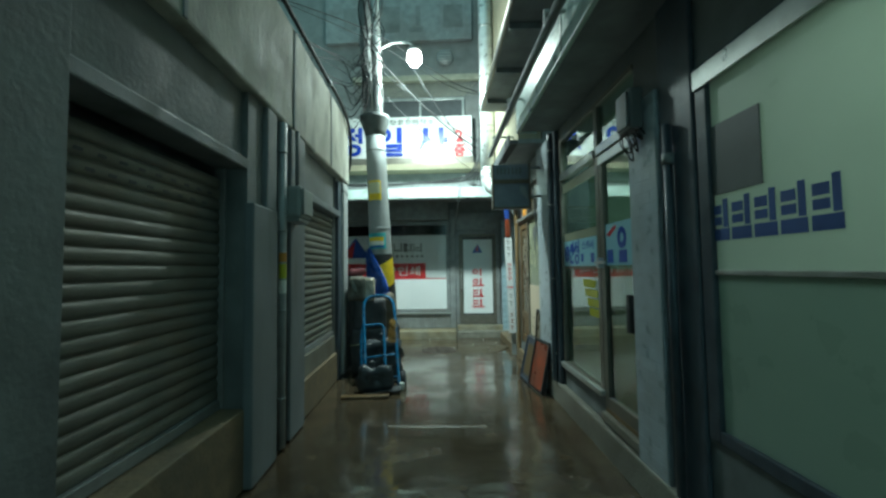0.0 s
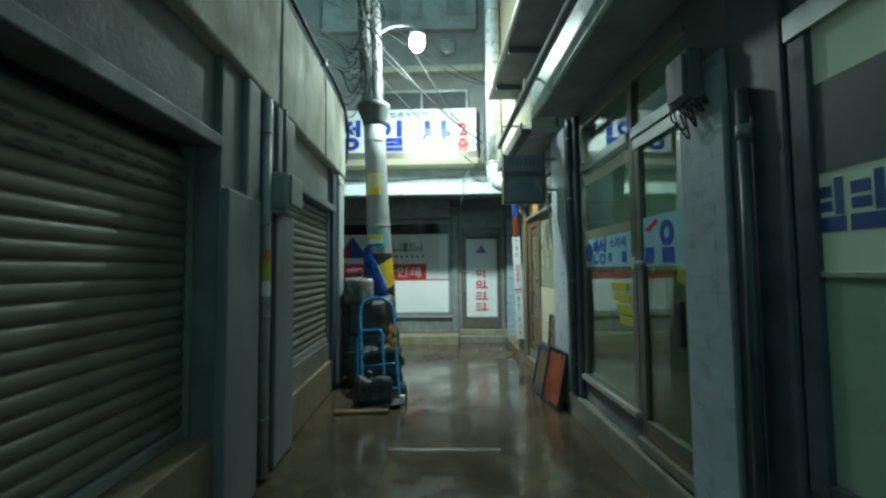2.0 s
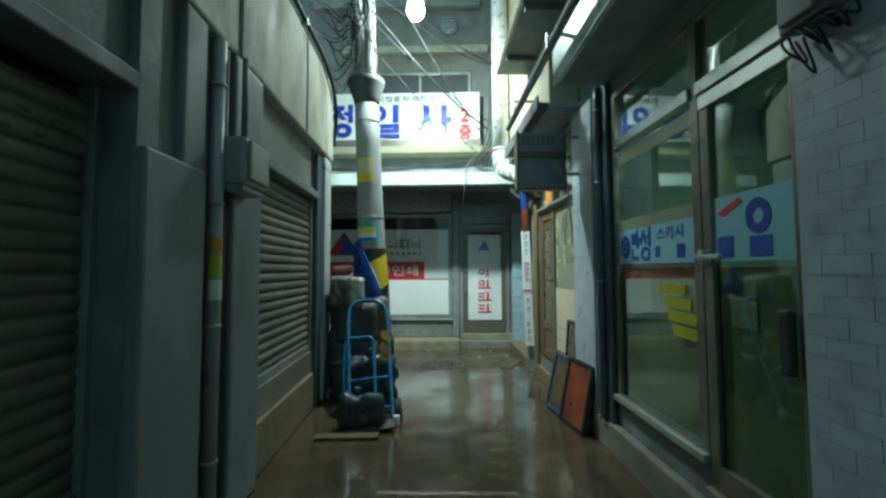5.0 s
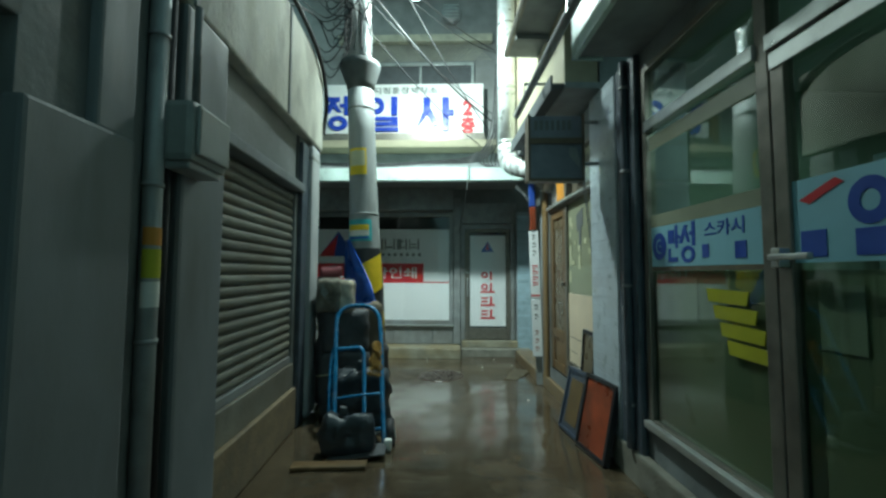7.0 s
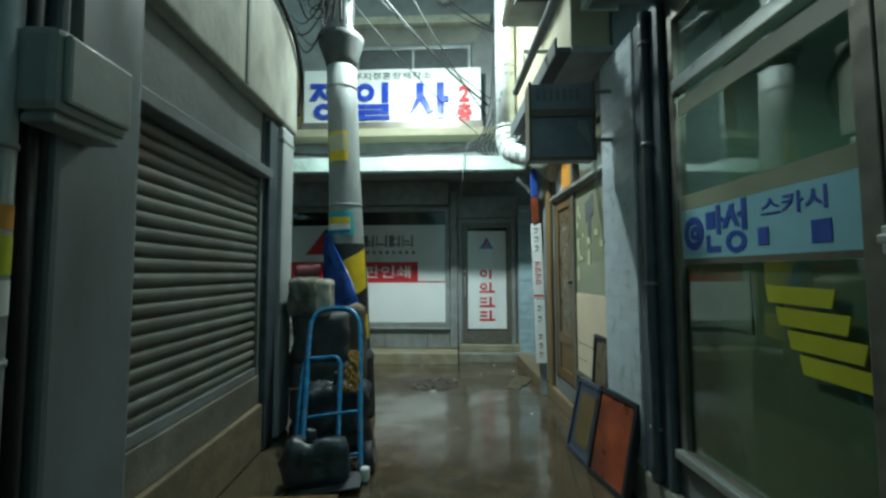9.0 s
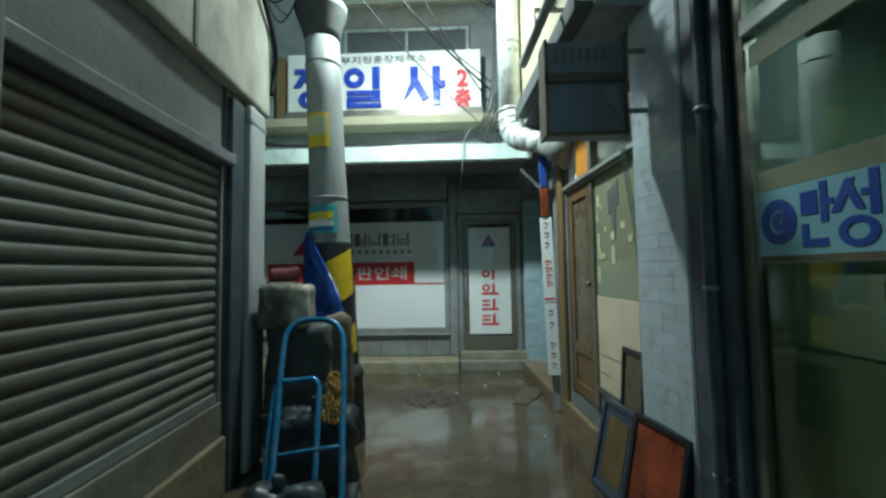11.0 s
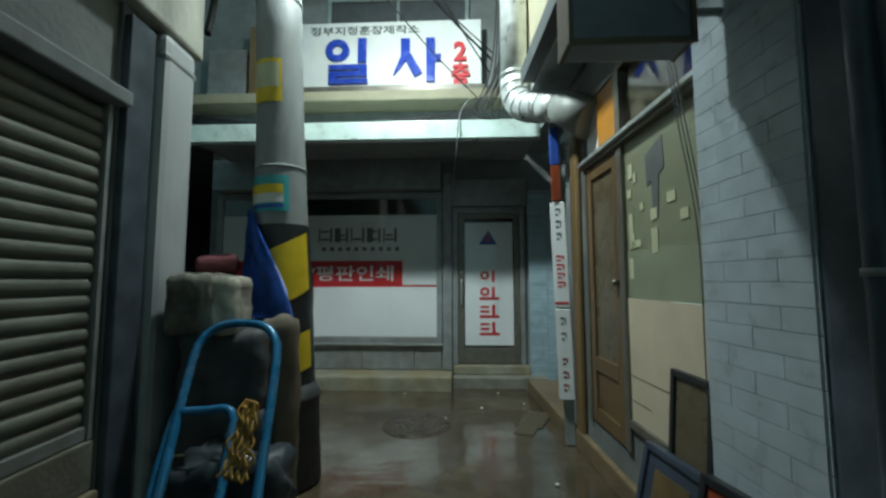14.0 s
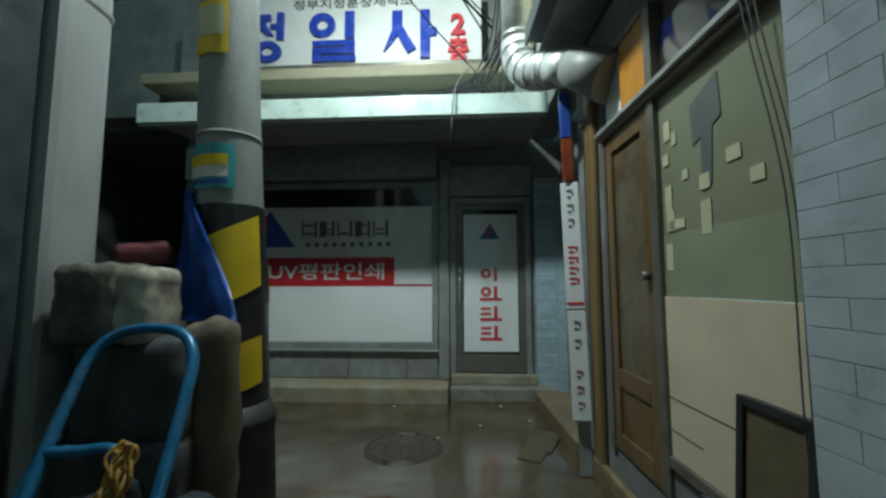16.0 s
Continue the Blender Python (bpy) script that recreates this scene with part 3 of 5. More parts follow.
pieces("name_bar", boxes([(-1.53 + k * 0.108, -1.48 + k * 0.108, -0.003, 0.0015, 1.685, 1.735) for k in range(10)]), M_GREYINK, v)

d = thing("door_1", "closed brown-framed glass shop door with a printed poster", "door", pose(0, END, 0), kind="structure")
part("door_frame", boxes([(0.20, 0.265, -0.05, 0.10, 0.235, 2.24), (1.055, 1.12, -0.05, 0.10, 0.235, 2.24), (0.265, 1.055, -0.05, 0.10, 2.17, 2.24)], 0.006), M_STEELFRAME, d)
part("leaf_frame", boxes([(0.27, 0.345, -0.03, 0.02, 0.25, 2.165), (0.985, 1.05, -0.03, 0.02, 0.25, 2.165), (0.345, 0.985, -0.03, 0.02, 0.25, 0.44), (0.345, 0.985, -0.03, 0.02, 2.10, 2.165)], 0.005), M_ALU_DARK, d)
gp = part("pane", box(0.345, 0.985, -0.012, -0.008, 0.44, 2.10, 0), M_CLEAR, d)
gp.visible_shadow = False
part("door_handle", tube(curve_points([(0.31, -0.03, 1.0), (0.31, -0.075, 1.02), (0.31, -0.075, 1.28), (0.31, -0.03, 1.30)], 6), 0.011, 8), M_ALU, d)
part("lock", tube([(0.31, -0.035, 1.40), (0.31, -0.028, 1.40)], 0.02, 10), M_ALU, d)
dpst = thing("door_poster", "white door poster with a blue triangle and red shapes", "poster", pose(0, END, 0))
part("sheet", box(0.355, 0.975, -0.001, 0.004, 0.47, 2.05, 0), M_WHITE, dpst)
mk = bmesh.new()
prism(mk, [(0.54, 1.76), (0.77, 1.76), (0.665, 1.95)], -0.004, -0.002)
part("mark", mk, M_BLUEV, dpst)
mk = bmesh.new()
prism(mk, [(0.625, 1.80), (0.685, 1.80), (0.665, 1.93)], -0.0055, -0.0042)
part("mark_shade", mk, M_RED, dpst)
rs = bmesh.new()
for k, zc in enumerate((1.34, 1.13, 0.90, 0.68)):
    if k < 2:
        ring_shape(rs, 0.61, zc + 0.02, 0.062, 0.058, 0.45, -0.004, -0.002, 14)
    else:
        add_box(rs, 0.55, 0.665, -0.004, -0.002, zc + 0.04, zc + 0.07)
        add_box(rs, 0.55, 0.665, -0.004, -0.002, zc - 0.02, zc + 0.012)
    add_box(rs, 0.70, 0.74, -0.0042, -0.002, zc - 0.07, zc + 0.085)
    if k:
        add_box(rs, 0.54, 0.79, -0.0046, -0.002, zc - 0.085, zc - 0.05)
pieces("red_shape", rs, M_RED, dpst, "red blocks of the shop's name")

structure("door_header", boxes([(0.14, 1.16, END - 0.05, END - 0.002, 2.26, 2.62)], 0.01), M_STEELFRAME, "grey sheet panel over the door", "panel")
structure("mullion_end", box(0.07, 0.19, END - 0.07, END - 0.002, 0.17, 2.70, 0.012), M_STEELFRAME, "grey steel post between window and door", "post")
structure("shutter_box_end", box(-2.94, 0.05, END - 0.20, END - 0.002, 2.47, 2.858, 0.012), M_STEELFRAME, "grey sheet shutter box above the shop window", "panel")

# canopy of the end house
cn = thing("canopy", "pale teal sheet-metal canopy over the shop front", "canopy", pose(0, 6.75, 0))
part("front_lip", box(-2.72, 1.12, 0, 0.03, 2.76, 2.95, 0.008), M_TEAL, cn)
part("deck", boxes([(-2.72, 1.12, 0.031, 1.175, 2.86, 2.89)], 0.0), M_SOFFIT, cn, "dark shade-painted underside")
part("top_sheet", boxes([(-2.72, 1.12, 0.031, 1.175, 2.892, 2.94)], 0.0), M_TEAL, cn)
part("lower_trim", box(-2.72, 1.12, 0.032, 0.06, 2.74, 2.858, 0.004), M_ALU, cn)
structure("ledge_end", box(-3.2, 0.95, 7.30, END - 0.002, 3.44, 3.565, 0.02), M_CREAM, "cream stained concrete ledge below the sign", "ledge")
structure("ledge_soffit", box(-3.2, 0.95, 7.64, END - 0.003, 3.10, 3.438, 0.01), M_SOFFIT, "dark shade-painted recess under the ledge", "ledge")

sg = thing("shop_sign", "white acrylic shop sign with raised blue shapes", "sign", pose(0, 7.70, 0.3008) @ Matrix.Diagonal((1, 1, 0.92, 1)))
part("sign_box", box(-2.30, 0.58, -0.02, 0.18, 3.76, 4.76, 0.012), M_SIGN, sg)
part("lower_frame", box(-2.32, 0.60, -0.075, 0.16, 3.62, 3.79, 0.006), M_ALU_DARK, sg)
part("end_bracket", box(-2.46, -2.34, -0.05, 0.16, 3.66, 4.72, 0.01), M_POST, sg, "brown end board")
part("lettering", lettering("정부지정훈장제작소", -1.66, -0.22, 4.57, 4.70, -0.026, 0.004), M_INK, sg, "small dark green words")
part("lettering", lettering("2", 0.225, 0.39, 4.14, 4.42, -0.05, 0.028, 0.03), M_RED, sg, "raised red numeral")
part("lettering", lettering("층", 0.19, 0.43, 3.79, 4.11, -0.05, 0.028, 0.03), M_RED, sg, "raised red letter")
bl = bmesh.new()
add_box(bl, -2.18, -1.92, -0.06, -0.02, 4.42, 4.50)
prism(bl, [(-2.07, 4.42), (-1.97, 4.42), (-2.10, 4.20), (-2.20, 4.20)], -0.06, -0.02)
prism(bl, [(-2.08, 4.36), (-1.96, 4.22), (-1.88, 4.22), (-2.00, 4.40)], -0.058, -0.02)
add_box(bl, -1.84, -1.76, -0.06, -0.02, 4.16, 4.52)
add_box(bl, -1.92, -1.83, -0.059, -0.02, 4.31, 4.37)
ring_shape(bl, -1.95, 4.00, 0.17, 0.14, 0.45, -0.06, -0.02)
pieces("blue_shape", bl, M_BLUE, sg, "raised blue letter blocks")
bl = bmesh.new()
ring_shape(bl, -1.29, 4.33, 0.155, 0.16, 0.45, -0.06, -0.02)
add_box(bl, -1.02, -0.91, -0.06, -0.02, 4.15, 4.50)
for x0, x1, z0, z1 in ((-1.40, -0.90, 4.045, 4.115), (-1.01, -0.90, 4.01, 4.05), (-1.40, -0.90, 3.945, 4.012), (-1.40, -1.29, 3.905, 3.95), (-1.40, -0.89, 3.84, 3.908)):
    add_box(bl, x0, x1, -0.061, -0.02, z0, z1)
pieces("blue_shape", bl, M_BLUE, sg, "raised blue letter blocks")
bl = bmesh.new()
add_box(bl, -0.46, -0.34, -0.06, -0.02, 4.20, 4.48)
prism(bl, [(-0.46, 4.22), (-0.34, 4.26), (-0.46, 4.06), (-0.56, 3.94)], -0.061, -0.02)
prism(bl, [(-0.42, 4.20), (-0.33, 4.26), (-0.18, 3.98), (-0.28, 3.92)], -0.059, -0.02)
add_box(bl, -0.13, -0.02, -0.06, -0.02, 3.85, 4.48)
add_box(bl, -0.03, 0.06, -0.059, -0.02, 4.14, 4.24)
pieces("blue_shape", bl, M_BLUE, sg, "raised blue letter blocks")

gc = thing("wall_cabinet", "grey metal wall cabinet beside the sign", "cabinet", pose(-3.05, 7.70, 3.70))
part("body", box(0, 0.52, 0, 0.22, 0, 0.66, 0.01), M_STEELFRAME, gc)
part("door", box(0.02, 0.50, -0.012, -0.001, 0.02, 0.64, 0.004), M_STEELFRAME, gc)
# Flat slab on the wall; the opening's darkness is in its colour.
structure("window_upper_recess", box(-1.45, 0.38, 7.905, 7.927, 4.60, 5.12, 0.004), M_BLACK, "near-black slab for the dark upper-storey window opening", "window")
uw = thing("window_2", "dark upper window with a pale mullion and lattice", "window", pose(0, 7.88, 0), kind="structure")
part("window_frame", boxes([(-1.5, 0.43, -0.02, 0.02, 5.11, 5.16), (-1.5, -1.45, -0.02, 0.02, 4.58, 5.11), (0.38, 0.43, -0.02, 0.02, 4.58, 5.11), (-0.55, -0.515, -0.02, 0.02, 4.58, 5.11)], 0.004), M_ALU, uw)
lb = bmesh.new()
for k in range(34):
    x0 = -1.75 + k * 0.07
    for sgn in (-1, 1):
        add_tube(lb, [(x0 - sgn * 0.17, -0.05 - 0.004 * sgn, 5.17), (x0 + sgn * 0.17, -0.05 - 0.004 * sgn, 5.51)], 0.005, 4)
part("lattice", lb, M_MESH, uw)
part("beam", box(-2.0, 0.75, -0.10, 0.02, 5.51, 5.64, 0.01), M_MESH, uw)
ts = thing("upper_sign", "dim grey-white upper sign with dark blocks", "sign", pose(0, 7.84, 0))
part("sign_box", box(-2.6, 0.62, -0.04, 0.06, 6.42, 7.45, 0.012), M_STEELFRAME, ts)
pieces("block", boxes([(-1.45, -0.95, -0.05, -0.041, 6.62, 7.2), (-0.75, -0.45, -0.05, -0.041, 6.62, 6.72), (-0.6, -0.5, -0.052, -0.041, 6.75, 7.2), (0.0, 0.42, -0.05, -0.041, 6.7, 7.2), (-2.2, -1.9, -0.05, -0.041, 6.7, 7.2)], 0), M_WALL, ts)
ac = thing("exhaust_fan", "small round exhaust fan on the upper wall", "fan", pose(0.02, 7.86, 6.05))
part("housing", lathe([(0.17, -0.05), (0.18, 0.0), (0.15, 0.05), (0.02, 0.06)], 20), M_STEELFRAME, ac, at=pose(0, 0, 0, 90))
for k in range(5):
    part("grille_bar", box(-0.14, 0.14, -0.085, -0.075, -0.12 + k * 0.06, -0.11 + k * 0.06, 0.0), M_ALU, ac)

# pale blue tiled pier beside the door
pier = structure("pier_end", box(1.16, 1.62, END - 0.10, END - 0.002, 0.0, 2.45, 0.004), M_GROUT, "narrow tiled pier beside the door", "pier")
tm = mesh_of("tile", box(-0.11, 0.11, -0.006, 0.0, 0.002, 0.050, 0.002), M_BLUETILE)
for r in range(44):
    for c in range(2):
        shared("tile", tm, pier, pose(1.275 + c * 0.228, END - 0.10, 0.06 + r * 0.053))

M_BROWNCURB = mat("muddy_curb", (0.21, 0.15, 0.085), 0.4, var=0.3, scale=8, bump=0.35, fine=45, stain=(0.09, 0.06, 0.035), amount=0.6)
M_BINBAG = mat("black_bag_film", (0.034, 0.044, 0.052), 0.42, var=0.3, scale=8, bump=0.9, fine=13)
M_COLLAR = mat("dark_grey_collar", (0.09, 0.10, 0.10), 0.6, var=0.25, scale=8, bump=0.2)
M_REDCLOTH = mat("dull_red_cloth", (0.22, 0.06, 0.07), 0.85, var=0.25, scale=14, bump=0.3)
M_CARTON = mat("tan_carton", (0.10, 0.078, 0.048), 0.4, var=0.2, scale=8, bump=0.15)

# ---- right house ----
RFACE = RIGHT @ pose(0, 0, 0, 0, 0, -90)      # x: towards the alley's mouth, y: into the house
structure("wall_right", boxes([
    (0, 0.22, -4.5, 1.36, 0, 0.60), (0, 0.22, -4.5, 1.36, 2.42, 2.92), (0.0, 0.3, 1.36, 2.0, 0, 2.92), (0, 0.22, 2.0, 3.62, 0, 0.40),
    (0, 0.22, 2.0, 3.62, 2.78, 2.92), (0, 0.3, 3.62, 4.40, 0, 2.92), (0, 0.22, 4.40, 5.22, 0, 0.44), (0, 0.22, 4.40, 5.80, 2.64, 2.92),
    (0, 0.22, 5.22, 5.80, 0, 0.28), (0, 0.3, 5.80, 6.28, 0, 2.92), (0.34, 0.6, 6.28, 8.1, 0, 2.92)], 0.0), M_DARKWALL, "dark shop wall with windows and doors", "wall", RIGHT)
structure("wall_right_upper", boxes([(-0.22, 0.3, -4.5, 4.30, 3.36, 7.5), (0.0, 0.3, 4.30, 8.1, 2.97, 7.5)], 0.0), M_DARKWALL, "dark upper wall", "wall", RIGHT)
structure("cream_bay", box(-0.30, -0.004, 4.32, 6.5, 3.04, 7.5, 0.01), M_CREAM, "cream painted bay of the upper storey", "wall", RIGHT)
structure("curb_right", box(-0.07, -0.002, -4.5, 4.06, -0.02, 0.21, 0.02), M_CURB, "worn concrete curb along the shop front", "curb", RIGHT)
structure("curb_right_far", box(-0.05, -0.002, 4.07, 6.25, -0.02, 0.14, 0.02), M_BROWNCURB, "brown stained concrete curb", "curb", RIGHT)
structure("curb_right_end", box(-0.08, 0.33, 6.26, 7.6, -0.02, 0.13, 0.02), M_BROWNCURB, "brown stained low concrete ledge", "curb", RIGHT)
structure("soffit_right", box(-0.40, 0.3, -4.5, 3.70, 2.92, 2.97, 0.004), M_SOFFIT, "dark shade-painted soffit of the shop canopy", "soffit", RIGHT)
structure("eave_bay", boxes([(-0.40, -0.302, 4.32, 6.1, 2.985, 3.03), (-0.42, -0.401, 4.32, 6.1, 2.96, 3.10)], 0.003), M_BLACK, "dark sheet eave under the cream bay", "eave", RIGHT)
structure("soffit_bay", box(-0.30, 0.3, 4.3, 6.5, 2.98, 3.036, 0.004), M_SOFFIT, "dark shade-painted underside of the bay", "soffit", RIGHT)

fa = thing("fascia_board", "pale teal metal fascia along the canopy", "fascia", RIGHT)
part("board", box(-0.44, -0.402, -4.5, 3.72, 2.91, 3.34, 0.008), M_TEAL, fa)
part("end_cap", box(-0.44, -0.22, 3.722, 3.74, 2.91, 3.34, 0.004), M_TEAL, fa)
part("top_cover", box(-0.44, -0.2, -4.5, 3.72, 3.342, 3.36, 0.004), M_ALU, fa)
for y0 in (-1.1, 0.5, 2.1):
    part("seam", box(-0.446, -0.438, y0, y0 + 0.02, 2.92, 3.33, 0.0), M_ALU, fa)
uc = thing("upper_canopy", "dark weathered upper canopy with a rolled edge", "canopy", RIGHT)
part("deck", box(-0.64, -0.225, -4.5, 5.2, 3.74, 3.80, 0.01), M_SOFFIT, uc)
part("edge_roll", tube([(-0.64, -4.5, 3.77), (-0.64, 5.2, 3.77)], 0.035, 10), M_ALU_DARK, uc)
for k in range(8):
    part("bearer", box(-0.62, -0.24, -1.2 + k * 0.85, -1.15 + k * 0.85, 3.68, 3.738, 0.004), M_SOFFIT, uc)
rp = thing("conduit_pipe", "dark conduit pipe along the canopy", "pipe", RIGHT)
part("pipe", tube(curve_points([(-0.54, -3, 3.12), (-0.53, 1.0, 3.10), (-0.54, 3.0, 3.10), (-0.545, 5.15, 3.07)], 8), 0.034, 10), M_SOFFIT, rp)
for y0 in (0.4, 2.0, 3.4, 4.6):
    part("bracket", boxes([(-0.58, -0.30, y0, y0 + 0.025, 3.15, 3.17), (-0.585, -0.578, y0, y0 + 0.025, 3.05, 3.17)], 0.002), M_ALU, rp)

# near shop: frosted window with unreadable blue writing
wa = thing("window_3", "frosted shop window in an aluminium frame", "window", RIGHT, kind="structure")
part("window_frame", boxes([(-0.02, 0.05, 1.28, 1.36, 0.60, 2.42), (-0.02, 0.05, -4.5, 1.28, 2.32, 2.42), (-0.02, 0.05, -4.5, 1.28, 0.60, 0.66), (-0.02, 0.05, -0.60, -0.53, 0.66, 2.32)], 0.006), M_NAVY, wa)
part("top_rail", box(-0.03, -0.021, -4.5, 1.36, 2.30, 2.40, 0.003), M_ALU, wa)
part("glazing_bar", box(-0.012, 0.03, -4.5, 1.28, 1.385, 1.408, 0.003), M_ALU, wa)
part("film_pane", box(0.004, 0.012, -4.5, 1.28, 1.395, 2.32, 0), M_FILM, wa)
part("film_pane", box(0.004, 0.012, -4.5, 1.28, 0.66, 1.393, 0), M_FILM_LOW, wa, "frosted film coloured darker for the weaker light low down")
wr = thing("window_writing", "blue unreadable writing on the frosted window", "lettering", RFACE)
wbm = bmesh.new()
for k in range(5):
    x0 = -1.30 + k * 0.128
    add_box(wbm, x0, x0 + 0.11, -0.002, 0.002, 1.545, 1.60)
    add_box(wbm, x0 + 0.005, x0 + 0.066, -0.002, 0.002, 1.618, 1.655)
    add_box(wbm, x0 + 0.005, x0 + 0.066, -0.002, 0.002, 1.668, 1.71)
    add_box(wbm, x0 + 0.078, x0 + 0.105, -0.002, 0.002, 1.605, 1.735)
pieces("bar", wbm, M_FADEDBLUE, wr)
nt_ = thing("dark_notice_board", "dark rectangular board behind the frosted window", "board", RFACE)
part("board", box(-1.28, -0.99, -0.0035, 0.002, 1.76, 2.09, 0.0), M_GREYINK, nt_)

# posts and the first tiled pillar
structure("post_dark_near", box(-0.03, -0.002, 1.37, 1.665, 0, 2.91, 0.01), M_NAVY, "dark painted post beside the tiled pillar", "post", RIGHT)
dp2 = thing("downpipe", "dark downpipe with a grey collar on the dark post", "pipe", RIGHT @ pose(-0.06, 1.54, 0))
part("pipe", tube([(0, 0, 0.22), (0, 0, 2.2)], 0.024, 10), M_NAVY, dp2)
part("cap", tube([(0, 0, 1.98), (0, 0, 2.04)], 0.031, 10), M_STEELFRAME, dp2)


def tiled_pillar(name, label, y0, y1, z1, x_out, cols, tile_h):
    p = structure(name, box(x_out, -0.002, y0, y1, 0.0, z1, 0.003), M_GROUT, label, "pillar", RIGHT)
    w_ = (y1 - y0 - 0.006) / cols
    me = mesh_of("brick", box(-0.0025, 0.0, 0.0009, w_ - 0.0009, 0.0009, tile_h - 0.0009, 0.0012), M_TILE)
    half = mesh_of("brick", box(-0.0025, 0.0, 0.0009, w_ / 2 - 0.0009, 0.0009, tile_h - 0.0009, 0.0012), M_TILE)
    for r in range(int((z1 - 0.02) / tile_h)):
        z = 0.01 + r * tile_h
        if r % 2:
            shared("brick", half, p, pose(x_out, y0 + 0.003, z))
            for c in range(cols - 1):
                shared("brick", me, p, pose(x_out + random.uniform(-0.0006, 0.0003), y0 + 0.003 + (c + 0.5) * w_, z))
            shared("brick", half, p, pose(x_out, y0 + 0.003 + (cols - 0.5) * w_, z))
        else:
            for c in range(cols):
                shared("brick", me, p, pose(x_out + random.uniform(-0.0006, 0.0003), y0 + 0.003 + c * w_, z))
    # the two narrow flanks
    flank = mesh_of("brick", box(0.003, -x_out - 0.003, -0.006, 0.0, 0.0012, tile_h - 0.0012, 0.0015), M_TILE)
    for r in range(int((z1 - 0.02) / tile_h)):
        shared("brick", flank, p, pose(x_out, y0, 0.01 + r * tile_h))
    return p


tiled_pillar("pillar_near", "pale painted brick pillar between two shops", 1.67, 2.0, 2.46, -0.05, 2, 0.072)
tiled_pillar("pillar_far", "pale blue-white painted brick pillar", 3.92, 4.40, 2.90, -0.06, 2, 0.075)
structure("post_dark_far", box(-0.055, -0.002, 3.64, 3.915, 0.0, 2.91, 0.02), M_NAVY, "dark blue painted corner post", "post", RIGHT)
pp = thing("downpipe", "dark blue pipe on the corner post", "pipe", RIGHT @ pose(-0.075, 3.74, 0))
part("pipe", tube(curve_points([(0, 0, 0.22), (0.0, 0.0, 1.2), (0.01, 0.01, 2.0), (0, 0, 2.9)], 6), 0.03, 10), M_NAVY, pp)
for z0 in (0.5, 1.3, 2.1, 2.7):
    part("clamp", tube([(0.004, 0.004, z0), (0.004, 0.004, z0 + 0.02)], 0.036, 10), M_STEELFRAME, pp)
eb = thing("junction_box", "grey junction box with loose cables above the pillar", "junction box", RIGHT @ pose(-0.055, 1.90, 2.27))
part("body", box(-0.08, 0.0, -0.12, 0.06, 0, 0.26, 0.015), M_PILASTER, eb)
part("lid", box(-0.098, -0.081, -0.10, 0.04, 0.02, 0.24, 0.008), M_PILASTER, eb)
for k in range(7):
    a = random.uniform(0.02, 0.2)
    part("cable", tube(curve_points([(-0.06, -0.1 + 0.028 * k, 0.0), (-0.07, -0.20 + 0.04 * k, -a * 0.5), (-0.03, -0.18 + 0.03 * k, -a), (-0.02, -0.13 + 0.03 * k, -0.02)], 6), 0.005, 5), M_CABLE, eb)

# second shop: glazed front with door
sw = thing("window_4", "shop window in a worn aluminium frame with vinyl bands", "window", RIGHT, kind="structure")
part("window_frame", boxes([(-0.015, 0.05, 2.60, 2.665, 0.45, 2.78), (-0.015, 0.05, 3.57, 3.62, 0.40, 2.78), (-0.015, 0.05, 2.665, 3.57, 0.40, 0.46), (-0.015, 0.05, 2.0, 3.57, 2.74, 2.78)], 0.005), M_ALU_DARK, sw)
part("window_sill", box(-0.05, -0.003, 2.60, 3.62, 0.405, 0.45, 0.008), M_ALU, sw)
part("transom", boxes([(-0.03, 0.04, 2.66, 3.57, 2.33, 2.40), (-0.03, 0.04, 2.02, 2.60, 2.33, 2.40)], 0.006), M_ALU, sw)
for y0, y1, z0, z1 in ((2.665, 3.57, 0.46, 2.33), (2.665, 3.57, 2.40, 2.74), (2.02, 2.60, 2.40, 2.74)):
    g = part("pane", box(0.010, 0.016, y0, y1, z0, z1, 0), M_GLASS, sw)
    g.visible_shadow = False
dr = thing("door_2", "closed glass shop door in a dark aluminium frame", "door", RIGHT, kind="structure")
part("leaf_frame", boxes([(-0.012, 0.035, 2.53, 2.595, 0.30, 2.325), (-0.012, 0.035, 2.005, 2.06, 0.30, 2.325), (-0.012, 0.035, 2.06, 2.53, 0.30, 0.42), (-0.012, 0.035, 2.06, 2.53, 2.27, 2.325)], 0.005), M_ALU_DARK, dr)
g = part("pane", box(0.010, 0.016, 2.06, 2.53, 0.42, 2.27, 0), M_GLASS, dr)
g.visible_shadow = False
part("door_handle", boxes([(-0.06, -0.012, 2.535, 2.575, 1.42, 1.50), (-0.075, -0.05, 2.40, 2.575, 1.45, 1.475)], 0.006), M_ALU, dr)
part("kick_plate", box(-0.016, -0.0125, 2.02, 2.58, 0.302, 0.33, 0.001), M_POST, dr, "rusty kick strip")
part("top_rail", box(-0.02, -0.0125, 2.02, 2.59, 2.245, 2.315, 0.003), M_ALU, dr)
part("pull_handle", box(-0.05, -0.0125, 2.065, 2.12, 0.98, 1.24, 0.012), M_RUBBER, dr)
sill2 = structure("threshold_right", box(-0.05, -0.003, 2.0, 2.60, 0.23, 0.295, 0.008), M_CURB, "rusty stained threshold", "threshold", RIGHT)

